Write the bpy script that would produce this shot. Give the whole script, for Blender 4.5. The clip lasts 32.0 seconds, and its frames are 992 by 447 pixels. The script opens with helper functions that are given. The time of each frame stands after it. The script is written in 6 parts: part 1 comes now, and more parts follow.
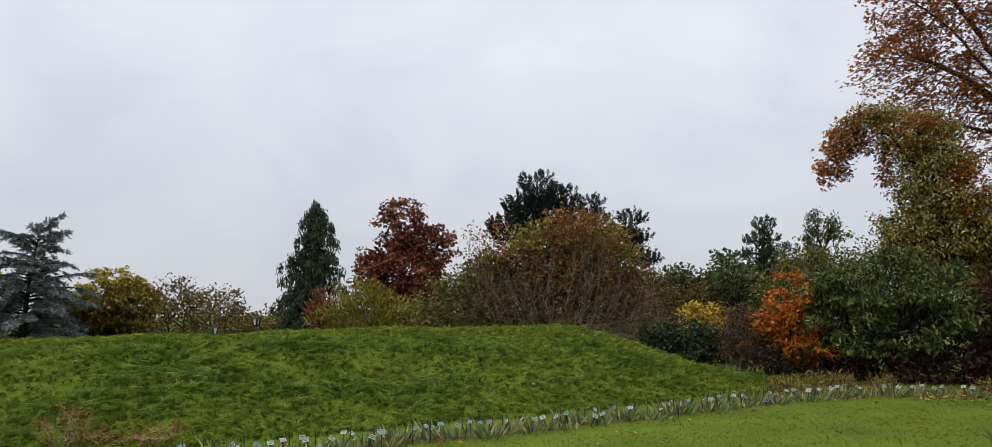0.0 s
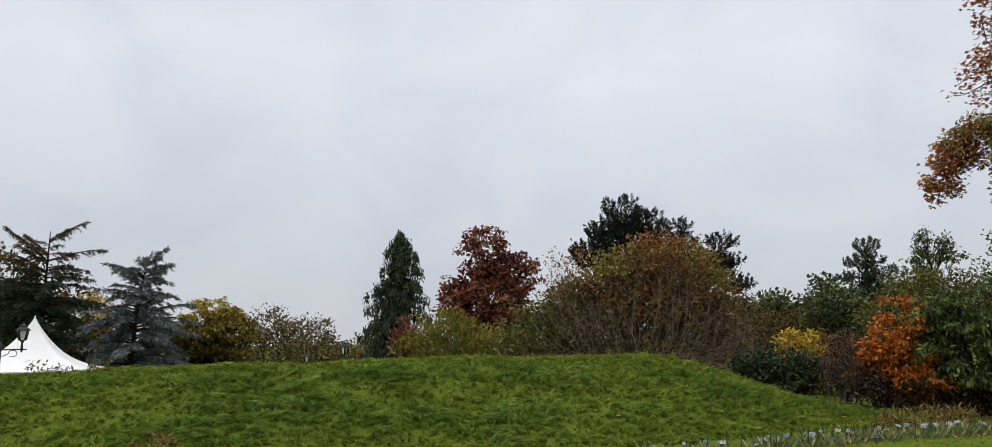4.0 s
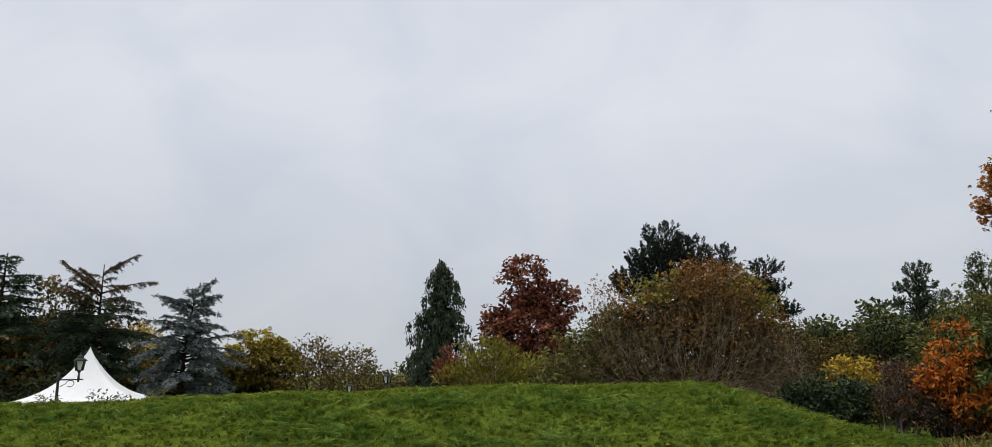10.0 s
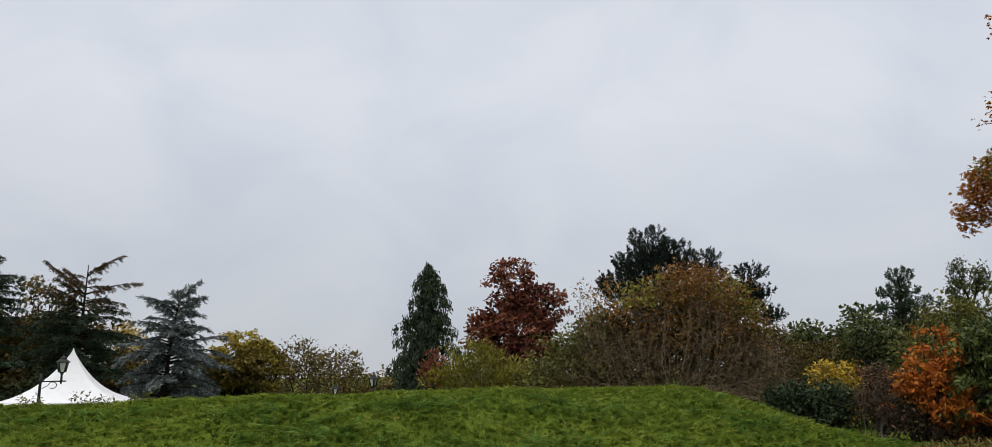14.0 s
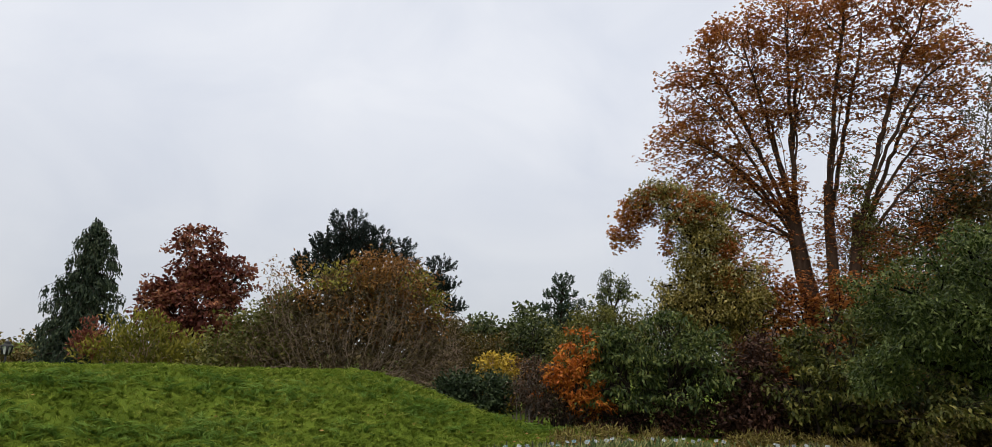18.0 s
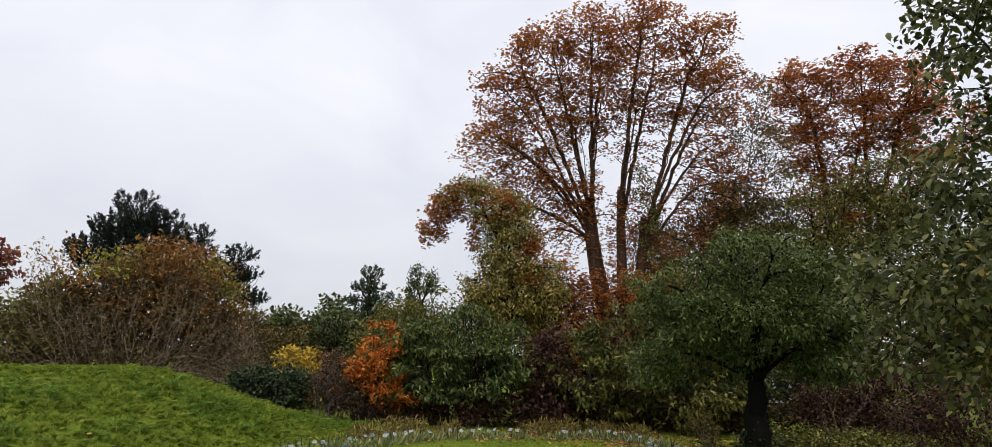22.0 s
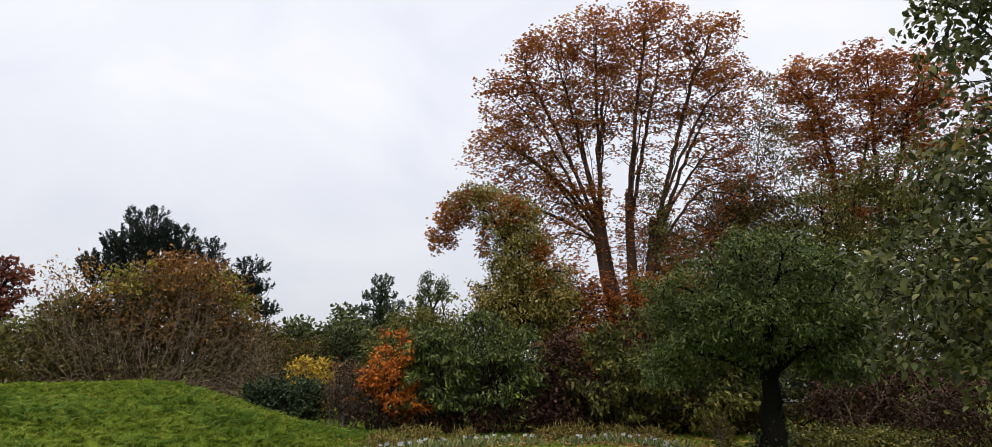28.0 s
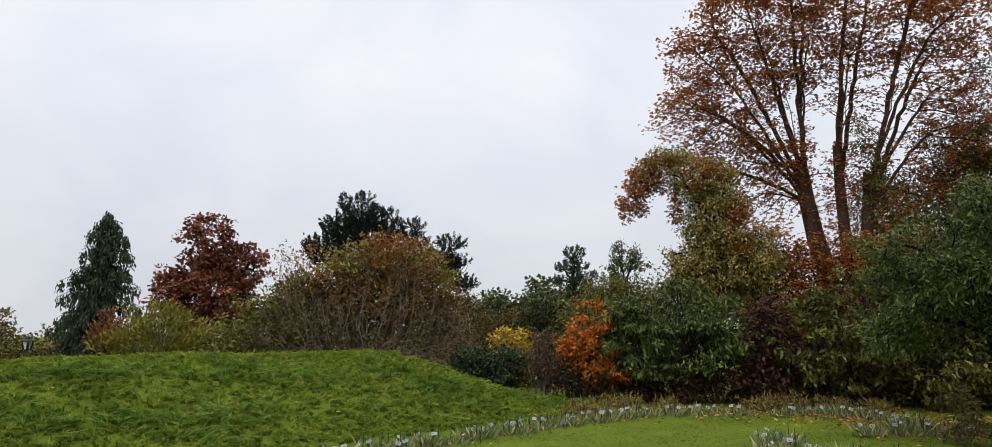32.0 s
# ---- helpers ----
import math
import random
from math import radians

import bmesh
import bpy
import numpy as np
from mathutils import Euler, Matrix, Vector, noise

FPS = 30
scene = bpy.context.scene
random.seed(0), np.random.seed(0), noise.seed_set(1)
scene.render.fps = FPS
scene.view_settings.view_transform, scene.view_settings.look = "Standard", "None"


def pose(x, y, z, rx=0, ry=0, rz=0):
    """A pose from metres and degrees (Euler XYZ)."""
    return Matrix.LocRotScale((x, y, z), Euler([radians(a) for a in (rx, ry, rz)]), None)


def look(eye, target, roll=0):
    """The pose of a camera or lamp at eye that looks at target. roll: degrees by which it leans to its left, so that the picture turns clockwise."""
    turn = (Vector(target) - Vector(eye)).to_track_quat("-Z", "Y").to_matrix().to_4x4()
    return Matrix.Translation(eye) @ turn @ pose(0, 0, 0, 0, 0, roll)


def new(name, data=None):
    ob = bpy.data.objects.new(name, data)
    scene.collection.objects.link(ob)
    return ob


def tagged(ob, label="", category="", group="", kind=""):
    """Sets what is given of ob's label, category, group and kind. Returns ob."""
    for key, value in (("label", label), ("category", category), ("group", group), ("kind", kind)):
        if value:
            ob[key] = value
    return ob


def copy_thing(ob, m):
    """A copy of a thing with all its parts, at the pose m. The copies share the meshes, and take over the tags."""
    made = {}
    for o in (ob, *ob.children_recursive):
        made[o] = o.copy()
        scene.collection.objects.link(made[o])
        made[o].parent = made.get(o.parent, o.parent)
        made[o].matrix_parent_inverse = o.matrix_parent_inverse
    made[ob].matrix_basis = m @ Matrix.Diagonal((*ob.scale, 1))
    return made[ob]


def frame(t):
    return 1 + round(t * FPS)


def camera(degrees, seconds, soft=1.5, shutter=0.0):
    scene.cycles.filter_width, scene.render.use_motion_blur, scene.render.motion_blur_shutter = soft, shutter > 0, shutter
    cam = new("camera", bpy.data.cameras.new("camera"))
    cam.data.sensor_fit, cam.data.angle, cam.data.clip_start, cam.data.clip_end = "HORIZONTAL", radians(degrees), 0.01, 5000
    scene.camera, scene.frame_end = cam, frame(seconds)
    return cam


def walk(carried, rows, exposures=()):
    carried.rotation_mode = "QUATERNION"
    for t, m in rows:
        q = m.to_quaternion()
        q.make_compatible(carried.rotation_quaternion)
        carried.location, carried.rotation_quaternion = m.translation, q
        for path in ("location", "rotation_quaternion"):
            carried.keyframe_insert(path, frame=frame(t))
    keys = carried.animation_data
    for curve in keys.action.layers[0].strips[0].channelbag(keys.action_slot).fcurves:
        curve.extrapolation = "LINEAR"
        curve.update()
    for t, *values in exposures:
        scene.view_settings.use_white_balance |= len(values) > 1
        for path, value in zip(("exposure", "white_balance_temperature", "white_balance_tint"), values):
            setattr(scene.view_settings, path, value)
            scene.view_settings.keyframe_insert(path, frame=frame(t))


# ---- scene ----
cam = camera(69.65, 32.0, 0.7)
# seconds, eye x, y, z in metres, then yaw, pitch and roll in degrees
ROWS = [
    (0.0, 0.000, -0.000, 1.600, 0.00, 7.00, 0.90),
    (0.5, 0.064, 0.055, 1.609, 2.00, 5.78, 1.12),
    (1.0, 0.066, 0.112, 1.603, 2.75, 5.72, 0.07),
    (1.5, 0.060, 0.168, 1.602, 2.02, 6.48, 0.09),
    (2.0, 0.064, 0.193, 1.602, 1.10, 6.20, 0.41),
    (2.5, 0.073, 0.225, 1.613, 3.08, 6.03, 0.52),
    (3.0, 0.097, 0.231, 1.608, 4.76, 7.24, 0.53),
    (3.5, 0.109, 0.232, 1.599, 5.73, 8.34, 0.95),
    (4.0, 0.106, 0.228, 1.597, 6.95, 9.35, 1.03),
    (4.5, 0.105, 0.215, 1.591, 7.41, 10.18, 1.45),
    (6.5, 0.011, 0.067, 1.567, 9.23, 10.43, 0.86),
    (7.0, 0.010, 0.057, 1.566, 9.10, 10.80, 1.04),
    (7.5, 0.009, 0.058, 1.563, 9.74, 11.24, 1.07),
    (8.0, 0.005, 0.064, 1.562, 9.92, 11.34, 0.98),
    (8.5, 0.008, 0.077, 1.566, 9.89, 11.11, 1.02),
    (9.0, 0.012, 0.090, 1.563, 10.02, 11.48, 0.88),
    (9.5, 0.001, 0.084, 1.567, 9.64, 11.67, 1.15),
    (10.0, -0.005, 0.085, 1.571, 9.99, 11.72, 1.22),
    (10.5, -0.007, 0.080, 1.572, 10.19, 11.47, 1.43),
    (11.0, -0.010, 0.073, 1.569, 10.00, 11.55, 0.99),
    (11.5, -0.006, 0.062, 1.570, 10.14, 11.91, 0.73),
    (12.0, -0.007, 0.062, 1.567, 9.94, 11.93, 0.64),
    (12.5, -0.003, 0.064, 1.562, 10.18, 12.44, 0.56),
    (13.0, 0.009, 0.062, 1.562, 10.41, 12.30, 0.79),
    (13.5, 0.015, 0.055, 1.567, 9.75, 12.29, 0.94),
    (15.5, 0.117, -0.073, 1.650, 2.05, 10.22, -0.04),
    (16.0, 0.103, -0.045, 1.660, -3.09, 11.09, -0.68),
    (16.5, 0.099, -0.041, 1.655, -6.41, 11.13, -0.77),
    (17.0, 0.076, -0.065, 1.630, -9.42, 10.77, -0.98),
    (17.5, 0.086, -0.057, 1.640, -12.33, 10.59, -1.18),
    (18.0, 0.103, -0.054, 1.643, -15.46, 10.57, -1.78),
    (18.5, 0.136, -0.063, 1.653, -17.85, 10.17, -2.45),
    (19.0, 0.159, -0.075, 1.644, -19.58, 10.18, -1.96),
    (19.5, 0.191, -0.078, 1.645, -20.64, 10.36, -2.72),
    (20.0, 0.210, -0.100, 1.645, -22.57, 9.87, -2.87),
    (20.5, 0.216, -0.106, 1.647, -26.08, 10.39, -2.83),
    (21.0, 0.222, -0.076, 1.661, -28.84, 9.88, -1.85),
    (21.5, 0.219, -0.056, 1.650, -30.47, 10.15, -1.36),
    (22.0, 0.209, -0.070, 1.649, -30.57, 10.44, -1.37),
    (22.5, 0.228, -0.054, 1.632, -31.78, 10.23, -1.02),
    (23.0, 0.203, -0.048, 1.632, -33.15, 9.78, -0.90),
    (23.5, 0.194, -0.060, 1.650, -34.40, 10.92, -0.59),
    (24.0, 0.184, -0.064, 1.643, -32.66, 10.90, -0.11),
    (24.5, 0.202, -0.071, 1.650, -32.77, 10.81, -0.06),
    (25.0, 0.204, -0.078, 1.648, -31.58, 11.79, 0.10),
    (25.5, 0.214, -0.091, 1.638, -31.07, 11.24, 0.25),
    (27.5, 0.203, -0.095, 1.650, -30.04, 10.80, 0.01),
    (28.0, 0.205, -0.094, 1.657, -29.56, 10.86, 0.08),
    (28.5, 0.207, -0.086, 1.646, -29.55, 10.92, 0.13),
    (29.0, 0.192, -0.083, 1.656, -30.32, 9.75, -0.07),
    (29.5, 0.173, -0.071, 1.659, -29.17, 9.79, 0.35),
    (30.0, 0.173, -0.080, 1.666, -27.67, 9.40, 0.62),
    (30.5, 0.169, -0.080, 1.656, -24.91, 8.38, 0.80),
    (31.0, 0.167, -0.090, 1.658, -22.89, 8.74, 0.71),
    (31.5, 0.157, -0.074, 1.643, -19.10, 7.57, 0.84),
    (32.0, 0.178, -0.048, 1.643, -14.22, 8.62, 0.58),
]
EXPOSURES = [(0.0, 0.0, 6500, 10), (2.5, 0.0, 6500, 9), (4.2, -0.08, 6480, 9), (8.0, -0.14, 6450, 9), (13.5, -0.17, 6450, 9), (16.0, -0.15, 6480, 9), (18.0, 0.01, 6530, 10), (20.0, 0.07, 6560, 11), (23.0, 0.20, 6620, 12), (25.5, 0.20, 6620, 12), (29.0, 0.20, 6620, 12), (32.0, 0.14, 6580, 11)]
walk(cam, [(t, pose(x, y, z, 90 + pitch, roll, yaw)) for t, x, y, z, yaw, pitch, roll in ROWS], EXPOSURES)

# ---- sky and light: overcast ----
SUN_EL, SUN_AZ = 42.0, 205.0
world = bpy.data.worlds.new("overcast_sky")
scene.world = world
world.use_nodes = True
wn, wl = world.node_tree.nodes, world.node_tree.links
wn.clear()
w_out = wn.new("ShaderNodeOutputWorld")
w_bg = wn.new("ShaderNodeBackground")
w_sky = wn.new("ShaderNodeTexSky")
w_sky.sky_type, w_sky.sun_disc = "NISHITA", False
w_sky.sun_elevation, w_sky.sun_rotation = radians(SUN_EL), radians(SUN_AZ)
w_co = wn.new("ShaderNodeTexCoord")
w_sep = wn.new("ShaderNodeSeparateXYZ")
wl.new(w_co.outputs["Generated"], w_sep.inputs[0])
# cloud deck
w_noise = wn.new("ShaderNodeTexNoise")
w_noise.inputs["Scale"].default_value, w_noise.inputs["Detail"].default_value = 4.6, 5.0
w_noise.inputs["Roughness"].default_value, w_noise.inputs["Distortion"].default_value = 0.5, 0.5
w_flat = wn.new("ShaderNodeMapping")
w_flat.inputs["Scale"].default_value = (1.0, 1.0, 1.5)
wl.new(w_co.outputs["Generated"], w_flat.inputs["Vector"])
wl.new(w_flat.outputs[0], w_noise.inputs["Vector"])
w_ramp = wn.new("ShaderNodeValToRGB")
w_ramp.color_ramp.elements[0].position, w_ramp.color_ramp.elements[0].color = 0.3, (0.685, 0.72, 0.80, 1)
w_ramp.color_ramp.elements[1].position, w_ramp.color_ramp.elements[1].color = 0.72, (0.80, 0.822, 0.875, 1)
wl.new(w_noise.outputs[0], w_ramp.inputs[0])
# a cloud deck grows brighter towards the zenith
w_grad = wn.new("ShaderNodeMapRange")
w_grad.inputs["From Min"].default_value, w_grad.inputs["From Max"].default_value = 0.52, 1.0
w_grad.inputs["To Min"].default_value, w_grad.inputs["To Max"].default_value = 1.0, 3.0
wl.new(w_sep.outputs["Z"], w_grad.inputs["Value"])
w_mul = wn.new("ShaderNodeVectorMath")
w_mul.operation = "SCALE"
w_haze = wn.new("ShaderNodeMapRange")
w_haze.interpolation_type = "SMOOTHSTEP"
w_haze.inputs["From Min"].default_value, w_haze.inputs["From Max"].default_value = 0.0, 0.42
w_haze.inputs["To Min"].default_value, w_haze.inputs["To Max"].default_value = 0.84, 1.10
wl.new(w_sep.outputs["Z"], w_haze.inputs["Value"])
w_both = wn.new("ShaderNodeMath")
w_both.operation = "MULTIPLY"
wl.new(w_grad.outputs[0], w_both.inputs[0])
wl.new(w_haze.outputs[0], w_both.inputs[1])
wl.new(w_both.outputs[0], w_mul.inputs["Scale"])
w_neu = wn.new("ShaderNodeMix")
w_neu.data_type = "RGBA"
w_neu.inputs["B"].default_value = (0.85, 0.80, 0.73, 1)
w_rise = wn.new("ShaderNodeMapRange")
w_rise.inputs["From Min"].default_value, w_rise.inputs["From Max"].default_value = 0.55, 0.95
wl.new(w_sep.outputs["Z"], w_rise.inputs["Value"])
wl.new(w_rise.outputs[0], w_neu.inputs["Factor"])
wl.new(w_ramp.outputs[0], w_neu.inputs["A"])
wl.new(w_neu.outputs["Result"], w_mul.inputs[0])
w_low = wn.new("ShaderNodeVectorMath")
w_low.operation = "SCALE"
w_low.inputs["Scale"].default_value = 0.10
wl.new(w_sky.outputs[0], w_low.inputs[0])
w_mix = wn.new("ShaderNodeMix")
w_mix.data_type = "RGBA"
w_mix.inputs["Factor"].default_value = 0.92
wl.new(w_low.outputs[0], w_mix.inputs["A"])
wl.new(w_mul.outputs[0], w_mix.inputs["B"])
wl.new(w_mix.outputs["Result"], w_bg.inputs["Color"])
w_bg.inputs["Strength"].default_value = 1.0
wl.new(w_bg.outputs[0], w_out.inputs[0])

sun_data = bpy.data.lights.new("sun", "SUN")
sun_data.energy, sun_data.angle, sun_data.color = 0.65, radians(35), (1.0, 0.97, 0.93)
sun = new("sun", sun_data)
sun.matrix_world = look((0, 0, 40), (-math.sin(radians(SUN_AZ)) * 40 / math.tan(radians(SUN_EL)), -math.cos(radians(SUN_AZ)) * 40 / math.tan(radians(SUN_EL)), 0))

# ---- materials ----


def base_mat(name):
    m = bpy.data.materials.new(name)
    m.use_nodes = True
    n, l = m.node_tree.nodes, m.node_tree.links
    return m, n, l, n["Principled BSDF"]


def ramp_node(n, stops):
    r = n.new("ShaderNodeValToRGB")
    e = r.color_ramp.elements
    while len(e) < len(stops):
        e.new(0.5)
    for k, (p, c) in enumerate(stops):
        e[k].position, e[k].color = p, (*c, 1)
    return r


def leaf_mat(name, stops, patch=0.35, scale=0.6, rough=0.55, through_light=0.22, spec=0.18):
    """Leaves: colour by leaf and by patches of the crown, partly let through."""
    m, n, l, b = base_mat(name)
    geo = n.new("ShaderNodeNewGeometry")
    tc = n.new("ShaderNodeTexCoord")
    no = n.new("ShaderNodeTexNoise")
    no.inputs["Scale"].default_value, no.inputs["Detail"].default_value = scale, 2.0
    l.new(tc.outputs["Object"], no.inputs["Vector"])
    st = n.new("ShaderNodeMapRange")
    st.inputs["From Min"].default_value, st.inputs["From Max"].default_value = 0.3, 0.7
    l.new(no.outputs[0], st.inputs["Value"])
    mx = n.new("ShaderNodeMix")
    mx.inputs["Factor"].default_value = patch
    l.new(geo.outputs["Random Per Island"], mx.inputs["A"])
    l.new(st.outputs[0], mx.inputs["B"])
    r = ramp_node(n, stops)
    l.new(mx.outputs["Result"], r.inputs[0])
    l.new(r.outputs[0], b.inputs["Base Color"])
    b.inputs["Roughness"].default_value = rough
    b.inputs["Specular IOR Level"].default_value = spec
    tr = n.new("ShaderNodeBsdfTranslucent")
    l.new(r.outputs[0], tr.inputs["Color"])
    ms = n.new("ShaderNodeMixShader")
    ms.inputs[0].default_value = through_light
    l.new(b.outputs[0], ms.inputs[1])
    l.new(tr.outputs[0], ms.inputs[2])
    l.new(ms.outputs[0], n["Material Output"].inputs[0])
    return m


def rough_mat(name, stops, scale=6.0, rough=0.85, bump=0.3, metal=0.0, stretch=(1, 1, 1), fine=None):
    """Bark, soil, stone, paint: two scales of noise and a little relief."""
    m, n, l, b = base_mat(name)
    tc = n.new("ShaderNodeTexCoord")
    mp = n.new("ShaderNodeMapping")
    mp.inputs["Scale"].default_value = stretch
    l.new(tc.outputs["Object"], mp.inputs["Vector"])
    a = n.new("ShaderNodeTexNoise")
    a.inputs["Scale"].default_value, a.inputs["Detail"].default_value = scale, 6.0
    l.new(mp.outputs[0], a.inputs["Vector"])
    c = n.new("ShaderNodeTexNoise")
    c.inputs["Scale"].default_value, c.inputs["Detail"].default_value = fine or scale * 7, 3.0
    l.new(mp.outputs[0], c.inputs["Vector"])
    mx = n.new("ShaderNodeMix")
    mx.inputs["Factor"].default_value = 0.4
    l.new(a.outputs[0], mx.inputs["A"])
    l.new(c.outputs[0], mx.inputs["B"])
    r = ramp_node(n, stops)
    l.new(mx.outputs["Result"], r.inputs[0])
    l.new(r.outputs[0], b.inputs["Base Color"])
    b.inputs["Roughness"].default_value, b.inputs["Metallic"].default_value = rough, metal
    b.inputs["Specular IOR Level"].default_value = 0.05 if rough > 0.84 else 0.4
    bp = n.new("ShaderNodeBump")
    bp.inputs["Strength"].default_value, bp.inputs["Distance"].default_value = bump, 0.02
    l.new(mx.outputs["Result"], bp.inputs["Height"])
    l.new(bp.outputs[0], b.inputs["Normal"])
    return m


BARK_DARK = rough_mat("dark_bark", [(0.3, (0.012, 0.010, 0.008)), (0.7, (0.042, 0.032, 0.025))], 6, 0.9, 0.6, stretch=(1, 1, 0.25))
# a much darker, almost black bark for the apple tree
BARK_BLACK = rough_mat("near_black_bark", [(0.3, (0.004, 0.004, 0.0035)), (0.7, (0.012, 0.011, 0.008))], 6, 0.9, 0.6, stretch=(1, 1, 0.25))
BARK_TAN = rough_mat("tan_twig_bark", [(0.3, (0.17, 0.115, 0.075)), (0.7, (0.46, 0.34, 0.24))], 3, 0.85, 0.3)
BARK_THICKET = rough_mat("dull_twig_bark", [(0.3, (0.10, 0.07, 0.05)), (0.7, (0.31, 0.235, 0.17))], 3, 0.85, 0.3)
BARK_GREY = rough_mat("grey_twig_bark", [(0.3, (0.09, 0.075, 0.065)), (0.7, (0.26, 0.22, 0.19))], 5, 0.85, 0.3)

GREEN_DARK = leaf_mat("dark_green_leaf", [(0.12, (0.014, 0.023, 0.007)), (0.5, (0.05, 0.066, 0.018)), (0.92, (0.15, 0.17, 0.055))], 0.3, rough=0.5, spec=0.18)
EVERGREEN = leaf_mat("deep_green_leaf", [(0.15, (0.008, 0.016, 0.007)), (0.55, (0.026, 0.042, 0.018)), (0.92, (0.09, 0.12, 0.055))], 0.25, rough=0.5, spec=0.12)
GREEN_MID = leaf_mat("mid_green_leaf", [(0.1, (0.024, 0.032, 0.008)), (0.5, (0.086, 0.094, 0.021)), (0.9, (0.23, 0.205, 0.05))], 0.3, rough=0.5, spec=0.16)
OLIVE = leaf_mat("olive_leaf", [(0.1, (0.05, 0.055, 0.012)), (0.55, (0.13, 0.13, 0.03)), (0.92, (0.25, 0.22, 0.06))])
OLIVE_BROWN = leaf_mat("olive_brown_leaf", [(0.1, (0.04, 0.032, 0.01)), (0.55, (0.11, 0.085, 0.025)), (0.92, (0.22, 0.16, 0.05))])
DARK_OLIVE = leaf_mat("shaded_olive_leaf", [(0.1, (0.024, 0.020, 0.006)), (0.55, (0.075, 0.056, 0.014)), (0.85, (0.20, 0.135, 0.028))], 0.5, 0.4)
SHRUB_BROWN = leaf_mat("brown_shrub_leaf", [(0.1, (0.03, 0.023, 0.008)), (0.55, (0.085, 0.062, 0.02)), (0.92, (0.19, 0.13, 0.045))])
OLIVE_GOLD = leaf_mat("olive_gold_leaf", [(0.08, (0.046, 0.038, 0.009)), (0.5, (0.13, 0.098, 0.02)), (0.92, (0.27, 0.205, 0.036))], 0.4)
YELLOW_OLIVE = leaf_mat("yellow_olive_leaf", [(0.08, (0.13, 0.10, 0.012)), (0.5, (0.32, 0.25, 0.025)), (0.92, (0.50, 0.40, 0.05))])
YELLOW_GREEN = leaf_mat("yellow_green_leaf", [(0.1, (0.08, 0.082, 0.014)), (0.55, (0.19, 0.175, 0.026)), (0.92, (0.34, 0.29, 0.045))])
YELLOW = leaf_mat("yellow_autumn_leaf", [(0.1, (0.20, 0.13, 0.015)), (0.55, (0.42, 0.29, 0.03)), (0.92, (0.62, 0.46, 0.07))])
RUST = leaf_mat("rust_brown_leaf", [(0.06, (0.12, 0.038, 0.015)), (0.45, (0.32, 0.105, 0.028)), (0.75, (0.46, 0.19, 0.045)), (0.95, (0.50, 0.32, 0.09))], 0.4, 0.7, through_light=0.5)
RUST_RED = leaf_mat("red_rust_leaf", [(0.08, (0.125, 0.038, 0.017)), (0.45, (0.34, 0.105, 0.032)), (0.75, (0.47, 0.185, 0.046)), (0.95, (0.52, 0.31, 0.09))], 0.35, 0.7, through_light=0.5)
THICKET_BROWN = leaf_mat("dull_brown_leaf", [(0.08, (0.035, 0.025, 0.012)), (0.5, (0.10, 0.072, 0.031)), (0.92, (0.20, 0.145, 0.065))], 0.4, 1.0)
RED = leaf_mat("dark_red_leaf", [(0.08, (0.058, 0.018, 0.014)), (0.5, (0.165, 0.048, 0.033)), (0.88, (0.32, 0.14, 0.065))], 0.45, 0.7)
# purple-brown leaves, toned down further to hold the shade under the pear crown
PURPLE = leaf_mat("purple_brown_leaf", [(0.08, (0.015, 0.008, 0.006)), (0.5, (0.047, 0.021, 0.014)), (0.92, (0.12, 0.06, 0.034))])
DARK_TWIG = leaf_mat("dull_dark_brown_leaf", [(0.08, (0.020, 0.013, 0.009)), (0.5, (0.06, 0.036, 0.023)), (0.92, (0.16, 0.095, 0.055))])
ORANGE = leaf_mat("bright_orange_leaf", [(0.08, (0.20, 0.052, 0.010)), (0.5, (0.46, 0.125, 0.017)), (0.92, (0.60, 0.27, 0.04))], through_light=0.3)
NEEDLE_BLUE = leaf_mat("blue_grey_needle", [(0.1, (0.045, 0.058, 0.060)), (0.55, (0.125, 0.15, 0.153)), (0.92, (0.28, 0.315, 0.32))], through_light=0.2)
NEEDLE_PINE = leaf_mat("black_green_pine_needle", [(0.1, (0.006, 0.010, 0.009)), (0.55, (0.017, 0.026, 0.022)), (0.92, (0.045, 0.058, 0.046))], through_light=0.08, spec=0.1)
NEEDLE_DARK = leaf_mat("dark_green_needle", [(0.1, (0.014, 0.025, 0.014)), (0.55, (0.036, 0.06, 0.034)), (0.92, (0.085, 0.12, 0.07))], through_light=0.15)
NEEDLE_CYPRESS = leaf_mat("cypress_green_needle", [(0.1, (0.011, 0.02, 0.012)), (0.55, (0.027, 0.043, 0.023)), (0.92, (0.075, 0.09, 0.045))], through_light=0.12)
NEEDLE_BROWN = leaf_mat("brown_needle", [(0.1, (0.06, 0.032, 0.02)), (0.55, (0.17, 0.085, 0.05)), (0.92, (0.30, 0.15, 0.08))], through_light=0.2)
VINE = leaf_mat("ivy_and_seed_head", [(0.08, (0.06, 0.052, 0.012)), (0.45, (0.20, 0.165, 0.036)), (0.74, (0.34, 0.26, 0.065)), (0.93, (0.50, 0.44, 0.2))], 0.3)
NEAR_LEAF = leaf_mat("orchard_leaf", [(0.1, (0.025, 0.031, 0.010)), (0.5, (0.074, 0.088, 0.027)), (0.9, (0.17, 0.176, 0.066)), (0.99, (0.34, 0.24, 0.05))], 0.12, 0.8, 0.48, 0.3, 0.24)
